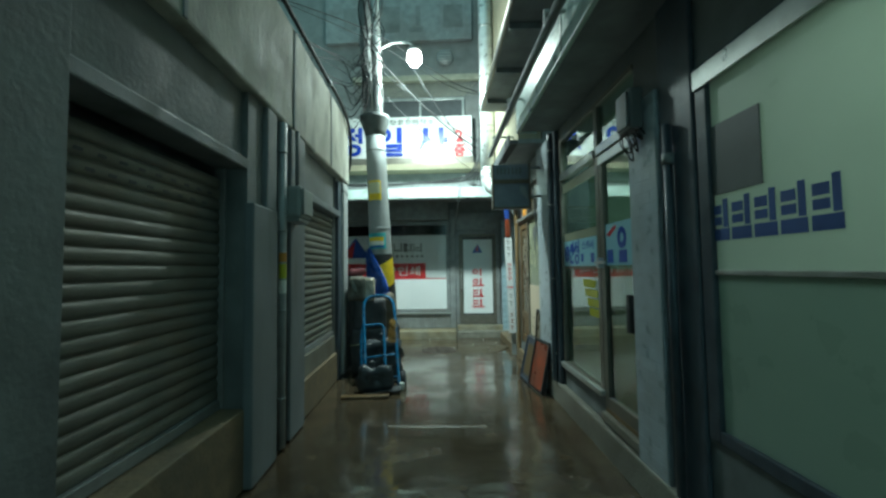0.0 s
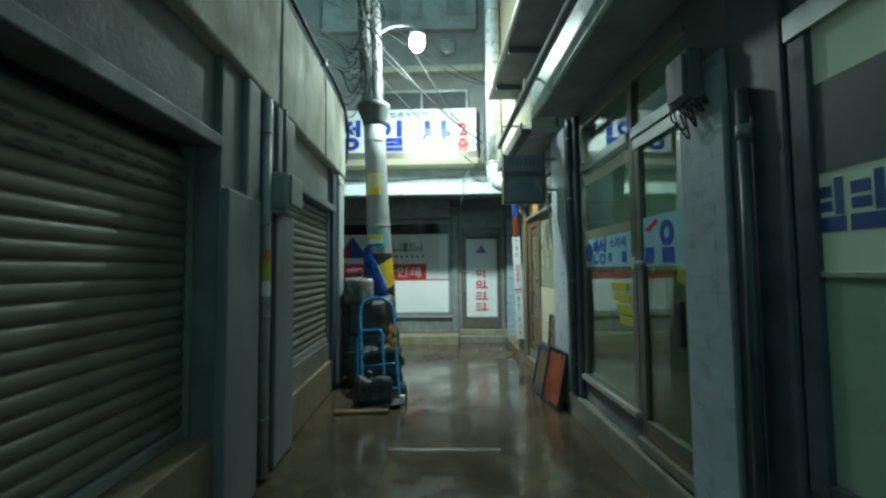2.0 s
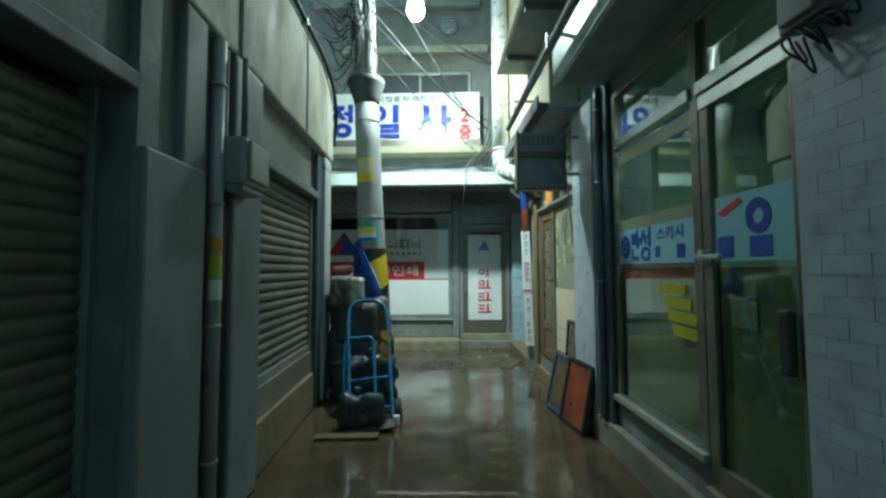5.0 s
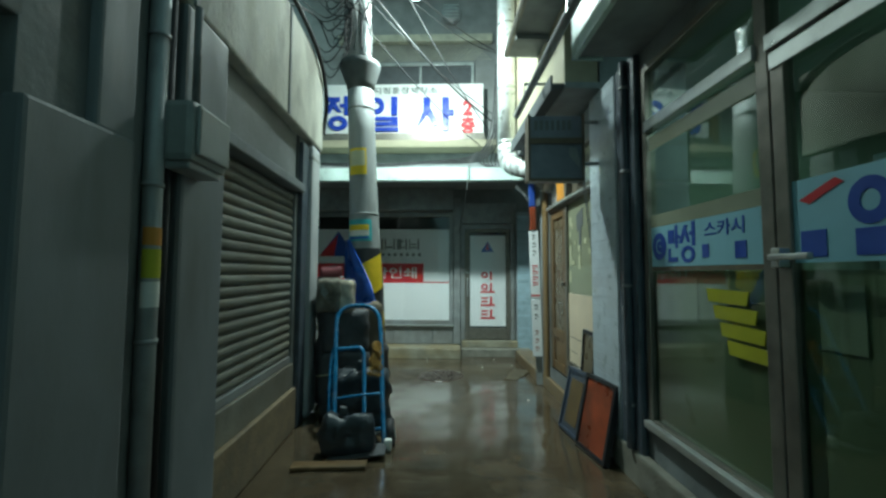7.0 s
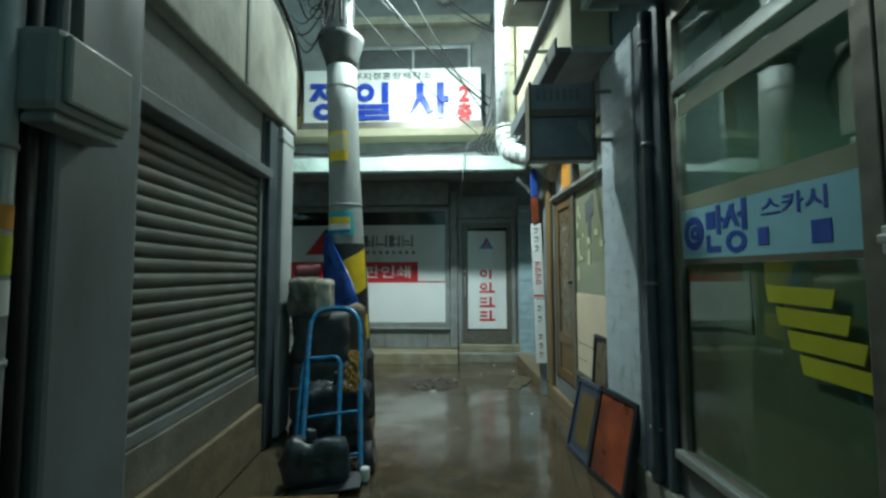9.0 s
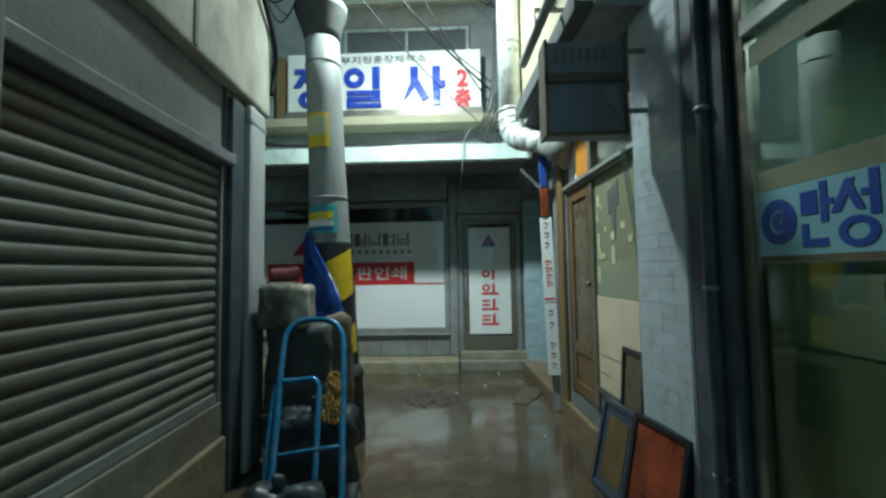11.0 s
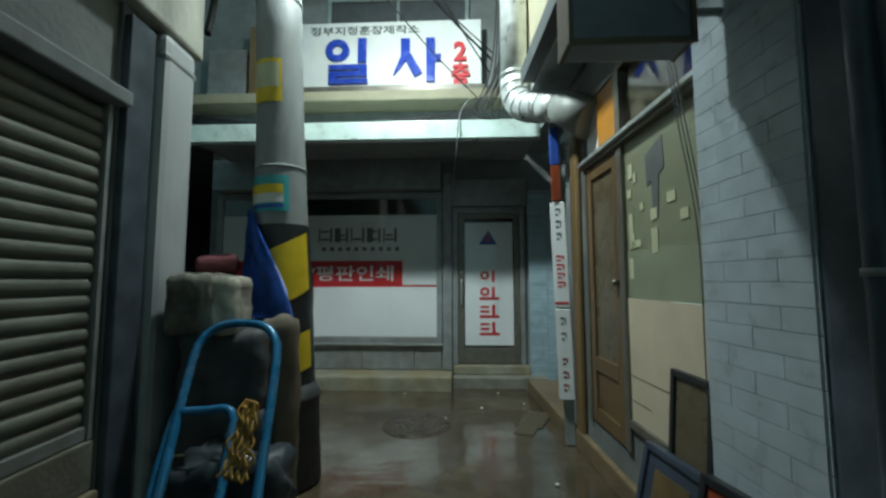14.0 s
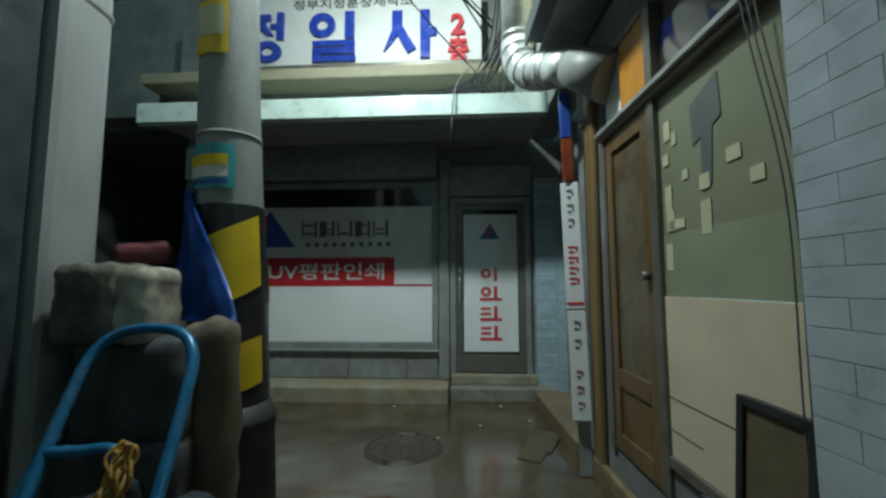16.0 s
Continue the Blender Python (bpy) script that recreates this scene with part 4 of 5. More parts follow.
vb = thing("window_vinyl", "pale blue vinyl band with dark blue shapes", "window sticker", RFACE)
part("band", box(-3.56, -2.67, 0.002, 0.008, 1.44, 1.69, 0), M_BLUEBAND, vb)
part("green_band", box(-3.56, -2.67, 0.002, 0.008, 1.692, 1.77, 0), M_GREENBAND, vb)
part("brown_band", box(-3.56, -2.67, 0.002, 0.008, 1.415, 1.438, 0), M_CARD, vb)
rb = bmesh.new()
ring_shape(rb, -3.47, 1.565, 0.075, 0.085, 0.55, -0.001, 0.0015)
ring_shape(rb, -3.46, 1.565, 0.036, 0.036, 0.3, -0.001, 0.0015, 12)
part("round_mark", rb, M_BLUEV, vb)
nb = bmesh.new()
add_box(nb, -3.375, -3.315, -0.001, 0.0015, 1.575, 1.655)
add_box(nb, -3.305, -3.28, -0.001, 0.0015, 1.545, 1.68)
add_box(nb, -3.28, -3.26, -0.001, 0.0015, 1.60, 1.62)
add_box(nb, -3.375, -3.352, -0.001, 0.0015, 1.475, 1.545)
add_box(nb, -3.375, -3.285, -0.0012, 0.0015, 1.465, 1.492)
prism(nb, [(-3.22, 1.67), (-3.19, 1.67), (-3.24, 1.57), (-3.27, 1.57)], -0.001, 0.0015)
prism(nb, [(-3.22, 1.63), (-3.20, 1.65), (-3.165, 1.57), (-3.19, 1.57)], -0.0012, 0.0015)
add_box(nb, -3.152, -3.125, -0.001, 0.0015, 1.55, 1.685)
add_box(nb, -3.175, -3.151, -0.0013, 0.0015, 1.61, 1.63)
ring_shape(nb, -3.19, 1.505, 0.06, 0.048, 0.55, -0.001, 0.0015)
add_box(nb, -3.07, -3.02, -0.001, 0.0015, 1.48, 1.55)
add_box(nb, -2.84, -2.77, -0.001, 0.0015, 1.47, 1.55)
pieces("name_shape", nb, M_BLUEV, vb)
part("lettering", lettering("스카시", -3.05, -2.78, 1.585, 1.665, -0.0005, 0.002), M_BLUEV, vb)
vd = thing("window_vinyl", "pale blue vinyl band on the shop door", "window sticker", RFACE)
part("band", box(-2.53, -2.06, 0.002, 0.008, 1.44, 1.76, 0), M_BLUEBAND, vd)
db = bmesh.new()
ring_shape(db, -2.25, 1.64, 0.07, 0.08, 0.45, -0.001, 0.0015)
add_box(db, -2.50, -2.40, -0.001, 0.0015, 1.46, 1.56)
add_box(db, -2.30, -2.18, -0.001, 0.0015, 1.46, 1.55)
pieces("name_shape", db, M_BLUEV, vd)
sw_ = bmesh.new()
prism(sw_, [(-2.50, 1.68), (-2.36, 1.74), (-2.33, 1.72), (-2.46, 1.66)], -0.0012, 0.0015)
part("swoosh", sw_, M_RED, vd)
fl = thing("olive_film", "dark olive film over the lower shop glass", "window film", RFACE)
part("film", box(-3.57, -2.665, 0.026, 0.030, 0.46, 1.412, 0), M_OLIVEFILM, fl)
part("top_strip", box(-3.56, -2.67, 0.002, 0.007, 2.20, 2.29, 0), M_GREENBAND, fl)
fd = thing("olive_film", "dark olive film over the lower door glass", "window film", RFACE)
part("film", box(-2.53, -2.06, 0.026, 0.030, 0.42, 1.412, 0), M_OLIVEFILM, fd)
part("pale_sheet", box(-2.46, -2.30, 0.020, 0.024, 1.12, 1.36, 0), M_GREENBAND, fd)
ty = thing("tape_strips", "four yellow tape strips stepping down the glass", "tape", RFACE)
for k in range(4):
    tb = bmesh.new()
    x0, z0 = -3.04 + k * 0.045, 1.255 - k * 0.082
    prism(tb, [(x0, z0), (x0 + 0.25, z0 - 0.006), (x0 + 0.265, z0 + 0.058), (x0 - 0.012, z0 + 0.066)], 0.003, 0.008)
    part("strip", tb, M_YTAPE, ty)
# Olive sheet stands in for the end poster's reflection in this glass.
pn = thing("notice_sheet", "sheet painted in for the end poster's reflection in the shop glass", "notice", RFACE)
part("sheet", box(-3.50, -3.15, 0.02, 0.023, 1.12, 1.37, 0), M_GREENBAND, pn)

# shop rooms behind the glass
structure("shop_room", boxes([(2.4, 2.5, 1.5, 4.3, 0, 3.0), (0.31, 2.4, 1.5, 1.6, 0, 3.0), (0.31, 2.4, 4.2, 4.3, 0, 3.0), (0.23, 2.4, 1.6, 4.2, 0.0, 0.4), (0.23, 2.4, 1.6, 4.2, 2.93, 3.0)], 0), M_SHOPWALL, "pale green shop room", "wall", RIGHT)
structure("shop_room_near", boxes([(2.4, 2.5, -4.5, 1.49, 0, 3.0), (0.31, 2.4, 1.40, 1.49, 0, 3.0), (0.23, 2.4, -4.5, 1.39, 0.0, 0.4), (0.23, 2.4, -4.5, 1.39, 2.93, 3.0), (0.0, 2.4, -4.7, -4.51, 0, 3.0)], 0), M_SHOPWALL, "pale shop room behind frosted glass", "wall", RIGHT)
cb = thing("display_cabinet", "dark wall cabinet in the shop", "cabinet", RIGHT @ pose(1.9, 2.2, 0.4))
part("body", box(0, 0.45, 0, 1.7, 0, 1.9, 0.01), M_SHOPDARK, cb)
part("shelf_edge", box(-0.02, -0.001, 0, 1.7, 1.25, 1.30, 0.003), M_GREYVINYL, cb)
for k in range(3):
    part("door", box(-0.018, -0.001, 0.02 + k * 0.56, 0.55 + k * 0.56, 0.05, 1.2, 0.004), M_SHOPDARK, cb)
ct = thing("counter", "pale work counter inside the shop", "counter", RIGHT @ pose(0.75, 2.4, 0.4))
part("body", box(0, 0.5, 0, 1.5, 0, 0.75, 0.01), M_METER, ct)
part("top", box(-0.03, 0.53, -0.02, 1.52, 0.752, 0.79, 0.008), M_PAPER, ct)

# third shop: olive frosted window, cream board, wooden door
w3 = thing("window_5", "olive frosted window in a dark frame", "window", RIGHT, kind="structure")
part("window_frame", boxes([(-0.02, 0.05, 5.17, 5.235, 0.30, 2.64), (-0.02, 0.05, 4.40, 5.17, 0.44, 0.49), (-0.035, 0.05, 4.40, 5.80, 2.12, 2.20), (-0.02, 0.05, 4.40, 5.80, 2.60, 2.64), (-0.02, 0.05, 4.40, 4.43, 0.49, 2.12), (-0.02, 0.05, 5.75, 5.80, 0.28, 2.12)], 0.006), M_ALU_DARK, w3)
part("drip_rail", box(-0.06, -0.036, 4.40, 5.80, 2.15, 2.175, 0.004), M_ALU, w3)
part("film_pane", box(0.006, 0.014, 4.43, 5.17, 1.19, 2.12, 0), M_FILM2, w3)
part("lower_film", box(0.003, 0.0055, 4.43, 5.17, 1.19, 1.46, 0), M_GREENBAND, w3, "greener film strip")
part("cream_board", box(-0.004, 0.012, 4.43, 5.17, 0.49, 1.187, 0.002), M_CREAMBOARD, w3, "cream board")
for z0, y0, y1 in ((0.74, 4.75, 5.17), (0.60, 4.95, 5.17)):
    part("crack", box(-0.0052, -0.0042, y0, y1, z0, z0 + 0.006, 0), M_CARD, w3)
part("pane", box(0.010, 0.016, 4.43, 5.17, 2.20, 2.60, 0), M_CLEAR, w3)
part("orange_board", box(-0.01, 0.012, 5.24, 5.52, 2.21, 2.595, 0.003), M_ORANGE, w3, "orange painted board")
part("transom_board", box(0.0, 0.012, 5.53, 5.75, 2.21, 2.595, 0.003), M_GREYVINYL, w3)
part("upper_backing", box(0.05, 0.07, 4.40, 5.80, 2.20, 2.62, 0.0), M_CARD, w3, "brown board behind the glass")
ps = thing("paper_scraps", "pale paper scraps stuck on the frosted window", "paper", RFACE)
for k, (yy, zz, ww, hh) in enumerate(((5.10, 1.93, 0.05, 0.09), (5.12, 1.80, 0.045, 0.05), (5.11, 1.62, 0.05, 0.12), (5.10, 1.52, 0.06, 0.09), (5.06, 1.50, 0.12, 0.04), (4.98, 1.70, 0.04, 0.04), (4.86, 1.50, 0.06, 0.13), (4.86, 1.64, 0.06, 0.06), (4.70, 1.70, 0.07, 0.05), (4.60, 1.60, 0.06, 0.05), (5.12, 1.36, 0.05, 0.12), (5.05, 1.88, 0.035, 0.06))):
    part("scrap", box(-yy - ww / 2, -yy + ww / 2, 0.001, 0.0045, zz - hh / 2, zz + hh / 2, 0), M_PAPER2, ps, at=pose(0, 0, 0, 0, 0, 0))
ob_ = thing("hanging_tool", "grey flat tool shape hanging behind the window", "tool", RFACE)
tb = bmesh.new()
prism(tb, [(-4.92, 1.80), (-4.93, 1.97), (-4.76, 2.03), (-4.75, 1.86), (-4.80, 1.84), (-4.82, 1.62), (-4.87, 1.60), (-4.87, 1.82)], 0.002, 0.0048)
part("blade", tb, M_GREYINK, ob_)
d3 = thing("door_3", "dark varnished wooden door with a glazed upper part", "door", RIGHT, kind="structure")
part("leaf_frame", boxes([(-0.012, 0.03, 5.24, 5.32, 0.30, 2.115), (-0.012, 0.03, 5.67, 5.745, 0.30, 2.115), (-0.012, 0.03, 5.32, 5.67, 0.30, 0.40), (-0.012, 0.03, 5.32, 5.67, 0.66, 0.76), (-0.012, 0.03, 5.32, 5.67, 2.02, 2.115)], 0.006), M_WOOD, d3)
part("lower_panel", box(0.0, 0.02, 5.32, 5.67, 0.40, 0.66, 0.004), M_WOOD, d3)
part("glazed_panel", box(0.006, 0.014, 5.32, 5.67, 0.76, 2.02, 0), M_TAUPE, d3)
part("door_handle", tube([(-0.05, 5.28, 1.28), (-0.012, 5.28, 1.28)], 0.02, 10), M_ALU_DARK, d3)
structure("post_brown", box(-0.045, -0.001, 5.88, 6.03, 0.0, 2.60, 0.02), M_POST, "brown painted wooden post", "post", RIGHT)

vs = thing("vertical_sign", "narrow white two-panel vertical sign with faint writing", "sign", pose(1.135, 5.98, 0, 0, -1.5, -12))
part("upper_panel", box(-0.058, 0.058, 0, 0.035, 1.075, 1.93, 0.006), M_WHITE, vs)
part("lower_panel", box(-0.058, 0.058, 0, 0.035, 0.36, 1.065, 0.006), M_WHITE, vs)


def stroke_bars(zs, h, half):
    """Unreadable characters, one after another down the panel, as short bars."""
    out = []
    for k, z in enumerate(zs):
        out += [(-half, half * 0.5, -0.003, -0.0005, z + h * 0.72, z + h), (-half * 0.9, half * 0.2, -0.003, -0.0005, z, z + h * 0.26),
                (half * 0.62, half, -0.003, -0.0005, z + h * (0.1 if k % 2 else 0.3), z + h * 0.95)]
    return boxes(out, 0)


pieces("bar", stroke_bars([1.45, 1.38, 1.31, 1.24], 0.045, 0.03), M_RED, vs)
pieces("bar", boxes([(-0.055, 0.05, -0.003, -0.0005, 1.105, 1.122)], 0), M_RED, vs)
pieces("bar", stroke_bars([1.82, 1.72, 1.62, 0.94, 0.82], 0.06, 0.02), M_GREYINK, vs)
pieces("bar", stroke_bars([0.63, 0.53, 0.43], 0.05, 0.02), M_REDBOARD, vs)
part("stand_strip", box(-0.03, 0.05, 0.046, 0.07, 0.0, 2.7, 0.004), M_STEELFRAME, vs)
us = thing("striped_pole", "thin pole sign with blue and red stripes", "sign", pose(1.135, 6.0, 0, 0, -1.5, 0))
part("stripe", box(-0.035, 0.035, -0.02, 0.02, 2.24, 2.56, 0.006), M_BLUEV, us)
part("stripe", box(-0.035, 0.035, -0.02, 0.02, 1.94, 2.235, 0.006), M_REDBOARD, us)

# blade sign under the canopy
bs = thing("blade_sign", "dark slate two-tier box sign hung from the wall", "sign", pose(0.70, 4.14, 2.15))
part("upper_box", box(0, 0.43, 0, 0.14, 0.34, 0.53, 0.01), M_BLADE, bs)
part("lower_box", box(0, 0.43, 0, 0.14, 0.0, 0.30, 0.01), M_BLADE, bs)
part("frame", boxes([(-0.012, 0.442, -0.012, 0.0, 0.295, 0.345), (-0.012, 0.442, -0.012, 0.0, -0.012, 0.012), (-0.012, 0.006, -0.012, 0.15, 0.0, 0.54), (0.424, 0.442, -0.012, 0.15, 0.0, 0.54)], 0.002), M_CARD, bs)
pieces("bar", boxes([(0.04 + 0.045 * k, 0.065 + 0.045 * k, -0.004, -0.001, 0.41, 0.49) for k in range(7)], 0), M_GREYINK, bs)
sb = bmesh.new()
prism(sb, [(0.32, 0.20), (0.40, 0.10), (0.405, 0.06), (0.405, 0.16), (0.38, 0.26), (0.32, 0.27)], -0.004, -0.001)
part("picture", sb, M_STEELFRAME, bs)
part("arm", tube([(0.43, 0.07, 0.5), (0.66, 0.07, 0.5)], 0.016, 8), M_STEELFRAME, bs)
part("arm", tube([(0.43, 0.07, 0.15), (0.66, 0.07, 0.15)], 0.016, 8), M_STEELFRAME, bs)
# boards leaning on the right wall
def leaning_board(name, label, x, y, w_, h_, lean, turn, face, edge, inset=None):
    t = thing(name, label, "picture frame", pose(x, y, 0.0, 0, 0, turn) @ pose(0, 0, 0, 0, lean, 0))
    part("panel", box(0.0, 0.035, -w_ / 2, w_ / 2, 0.005, h_, 0.006), face, t)
    part("frame", boxes([(-0.012, 0.04, -w_ / 2 - 0.03, -w_ / 2, 0.0, h_ + 0.03), (-0.012, 0.04, w_ / 2, w_ / 2 + 0.03, 0.0, h_ + 0.03), (-0.012, 0.04, -w_ / 2, w_ / 2, h_, h_ + 0.03), (-0.012, 0.04, -w_ / 2, w_ / 2, 0.0, 0.03)], 0.004), edge, t)
    if inset:
        part("picture", box(-0.004, 0.0, -w_ / 2 + 0.06, w_ / 2 - 0.06, 0.08, h_ - 0.06, 0.001), inset, t)
    return t


leaning_board("lacquer_board", "dark red-brown lacquered board leaning on the post", 1.13, 4.12, 0.36, 0.55, 12, 12, M_REDBOARD, M_BLACKV)
leaning_board("picture_frame", "blue-grey framed ochre picture leaning on the wall", 1.08, 4.52, 0.34, 0.52, 13, 8, M_PICBLUE, M_PICBLUE, M_GOLD)
leaning_board("dark_framed_panel", "dark framed taupe panel standing on the curb", 1.238, 4.555, 0.235, 0.85, 4, 3, M_TAUPE, M_BLACKV)

# exhaust duct: vertical run, elbow, cone into the wall
du = thing("exhaust_duct", "shiny galvanised round exhaust duct with an elbow", "duct", pose(0.80, 6.30, 0))
part("riser", tube([(0, 0, 3.12), (0, 0, 7.4)], 0.125, 20), M_DUCT, du)
part("elbow", tube(curve_points([(0, 0, 3.12), (0.01, -0.02, 2.95), (0.08, -0.12, 2.82), (0.20, -0.30, 2.74)], 5), 0.128, 20), M_DUCT, du)
part("run", tube([(0.20, -0.30, 2.74), (0.30, -0.46, 2.66)], 0.122, 20), M_DUCT, du)
part("cone", tube([(0.30, -0.46, 2.66), (0.36, -0.56, 2.58), (0.46, -0.68, 2.46)], 0.13, 20, 0.15), M_METER, du, "pale painted cone")
for p, q in (((0.0, -0.004, 3.06), (0.003, -0.01, 3.035)), ((0.012, -0.03, 2.945), (0.022, -0.045, 2.925)), ((0.045, -0.075, 2.865), (0.062, -0.097, 2.845)), ((0.10, -0.15, 2.805), (0.118, -0.177, 2.79)), ((0.16, -0.24, 2.763), (0.178, -0.267, 2.753))):
    part("gore_seam", tube([p, q], 0.1335, 20), M_DUCT, du)
for z0 in (3.15, 3.9, 4.8, 5.7):
    part("band", tube([(0, 0, z0), (0, 0, z0 + 0.03)], 0.131, 20), M_ALU, du)
part("strap", boxes([(0.1, 0.40, -0.01, 0.01, 3.60, 3.63)], 0.002), M_STEELFRAME, du)
dpn = thing("downpipe", "thin white drainpipe beside the duct", "pipe", pose(1.02, 6.5, 0))
part("pipe", tube([(0, 0, 3.06), (0, 0, 7.4)], 0.045, 10), M_METER, dpn)

# ---- utility pole ----
POLE = pose(-0.86, 5.40, 0, 0, -2.3, 0)


def pole_radius(z):
    """The shaft is stout at the foot and slim above the warning band."""
    return float(np.interp(z, (0.0, 1.2, 1.8, 2.4, 3.72), (0.205, 0.190, 0.169, 0.156, 0.150)))


up = thing("utility_pole", "grey concrete utility pole wrapped in warning bands", "utility pole", POLE)
part("shaft", lathe([(pole_radius(z), z) for z in (0.0, 1.2, 1.5, 1.8, 2.1, 2.4, 3.0, 3.72)], 28), M_POLE, up)
part("collar", lathe([(0.147, 3.46), (0.165, 3.56), (0.225, 3.74), (0.235, 3.80), (0.20, 3.815), (0.11, 3.83)], 28), M_COLLAR, up, "dark flared cable collar")
part("upper_conduit", tube(curve_points([(0.06, 0, 3.86), (0.07, 0, 4.3), (0.08, 0.02, 5.2), (0.06, 0, 7.5)], 5), 0.07, 14), M_DUCT, up)
part("upper_shaft", lathe([(0.11, 3.86), (0.10, 7.5)], 18), M_POLE, up, at=pose(-0.07, 0.02, 0))


def wrap(name, z0, z1, a0, a1, material, r_add=0.004, slope=0.0, label=""):
    """A sheet wrapped round the pole between two angles (degrees, -90 faces the alley's mouth)."""
    bm = bmesh.new()
    n = 36
    rows = []
    for k in range(n + 1):
        a = a0 + (a1 - a0) * k / n
        dz = slope * (a - (a0 + a1) / 2) / 90
        row = []
        for z in (z0 + dz, (z0 + z1) / 2 + dz, z1 + dz):
            r = pole_radius(z) + r_add + 0.0004
            row.append(bm.verts.new((r * math.cos(radians(a)), r * math.sin(radians(a)), z)))
        rows.append(row)
    for p, q in zip(rows, rows[1:]):
        for i in (0, 1):
            bm.faces.new((p[i], q[i], q[i + 1], p[i + 1])).smooth = True
    return part(name, bm, material, up, label)


wrap("black_band", 0.60, 1.20, -180, 180, M_BLACKV, 0.005)
wrap("black_band", 1.20, 1.66, -180, 180, M_BLACKV, 0.005)
wrap("yellow_stripe", 1.14, 1.52, -128, -10, M_YELLOW, 0.011, 0.14, "yellow reflective stripe")
wrap("yellow_stripe", 0.69, 0.93, -115, -10, M_YELLOW, 0.011, 0.07, "yellow reflective stripe")
wrap("yellow_stripe", 1.20, 1.44, 20, 130, M_YELLOW, 0.011, 0.16)
wrap("teal_sticker", 1.74, 1.98, -150, -50, M_TEALV, 0.008)
wrap("sticker_print", 1.80, 1.92, -140, -62, M_PAPER, 0.012)
wrap("sticker_print", 1.86, 1.92, -140, -62, M_YELLOW, 0.014)
wrap("sticker_print", 1.765, 1.785, -140, -62, M_BLUEV, 0.012)
wrap("yellow_sticker", 2.48, 2.78, -135, -62, M_YELLOW, 0.008)
wrap("sticker_print", 2.58, 2.75, -130, -68, M_PAPER2, 0.012)
for z0 in (2.04, 3.25):
    part("steel_strap", lathe([(pole_radius(z0) - 0.006, z0), (pole_radius(z0) + 0.005, z0), (pole_radius(z0) + 0.005, z0 + 0.018), (pole_radius(z0) - 0.006, z0 + 0.018)], 24), M_WALL, up)
part("foot_sleeve", lathe([(0.232, 0.0), (0.228, 0.45), (0.234, 0.52), (0.240, 0.535), (0.234, 0.55), (0.203, 0.62)], 28), M_RUBBER, up, "dark rubber foot sleeve")
sh = thing("blue_sheet", "crumpled blue plastic sheet tied to the pole", "plastic sheet", POLE)
bm = bmesh.new()
rows = []
for i in range(21):
    f = i / 20
    z = 1.10 + 0.66 * f
    row = []
    for k in range(25):
        u = k / 24
        a = radians(-212 + 6 * f + (162 - 84 * f ** 1.5) * u)
        r = pole_radius(z) + 0.027 + 0.05 * (1 - 0.6 * f) * abs(math.sin(u * 8.2 + 1.2 * f + 0.5)) ** 1.5 * (1 - 0.5 * u) + 0.014 * noise.noise(Vector((k * 0.5, z * 7, 0)))
        row.append(bm.verts.new((r * math.cos(a), r * math.sin(a), z - 0.05 * (1 - f) * u + 0.02 * noise.noise(Vector((k * 0.5, 3, 1))))))
    rows.append(row)
for p, q in zip(rows, rows[1:]):
    for k in range(24):
        bm.faces.new((p[k], p[k + 1], q[k + 1], q[k])).smooth = True
bmesh.ops.solidify(bm, geom=bm.faces[:], thickness=0.004)
part("sheet", bm, M_BLUEBAG, sh)

# street lamp on the pole
sl = thing("street_lamp", "glowing white street lamp on a short arm", "street lamp", Matrix.Translation(LAMP))
part("globe", lathe([(0.02, -0.13), (0.07, -0.11), (0.105, -0.05), (0.11, 0.0), (0.095, 0.05), (0.05, 0.075)], 24), M_LED, sl)
part("cap", lathe([(0.05, 0.078), (0.115, 0.085), (0.10, 0.13), (0.03, 0.17)], 20), M_STEELFRAME, sl)
part("arm", tube(curve_points([(0, 0, 0.15), (-0.1, 0.0, 0.24), (-0.35, 0.0, 0.24), (-0.60, 0.0, 0.12)], 6), 0.018, 8), M_DUCT, sl)
sl.children[0].visible_shadow = False

# ---- hand truck and the load by the pole ----
tk = thing("hand_truck", "blue tubular steel hand truck leaning on the load", "hand truck", pose(-0.66, 4.12, 0, -32.5, -6.0, 6))
HT = 1.27
part("handle_frame", tube(curve_points([(-0.20, 0, 0.03), (-0.20, 0, 0.5), (-0.205, 0, 1.0), (-0.19, 0, 1.19), (-0.12, 0, HT), (0.0, 0, HT + 0.01), (0.12, 0, HT - 0.025), (0.19, 0, 1.15), (0.205, 0, 0.98), (0.20, 0, 0.5), (0.20, 0, 0.03)], 7), 0.021, 10), M_TRUCK, tk)
for z0 in (0.14, 0.42):
    part("cross_bar", tube(curve_points([(-0.2, 0, z0), (0, -0.012, z0), (0.2, 0, z0)], 4), 0.012, 8), M_TRUCK, tk)
part("inner_bar", tube(curve_points([(-0.2, 0, 0.86), (-0.08, -0.006, 0.85), (0.01, -0.006, 0.845), (0.045, -0.004, 0.80), (0.05, 0, 0.70), (0.045, 0, 0.14)], 6), 0.019, 10), M_TRUCK, tk)
part("side_brace", tube(curve_points([(-0.205, 0.01, 0.92), (-0.235, 0.02, 0.80), (-0.25, 0.03, 0.55), (-0.25, 0.05, 0.2)], 6), 0.019, 10), M_TRUCK, tk)
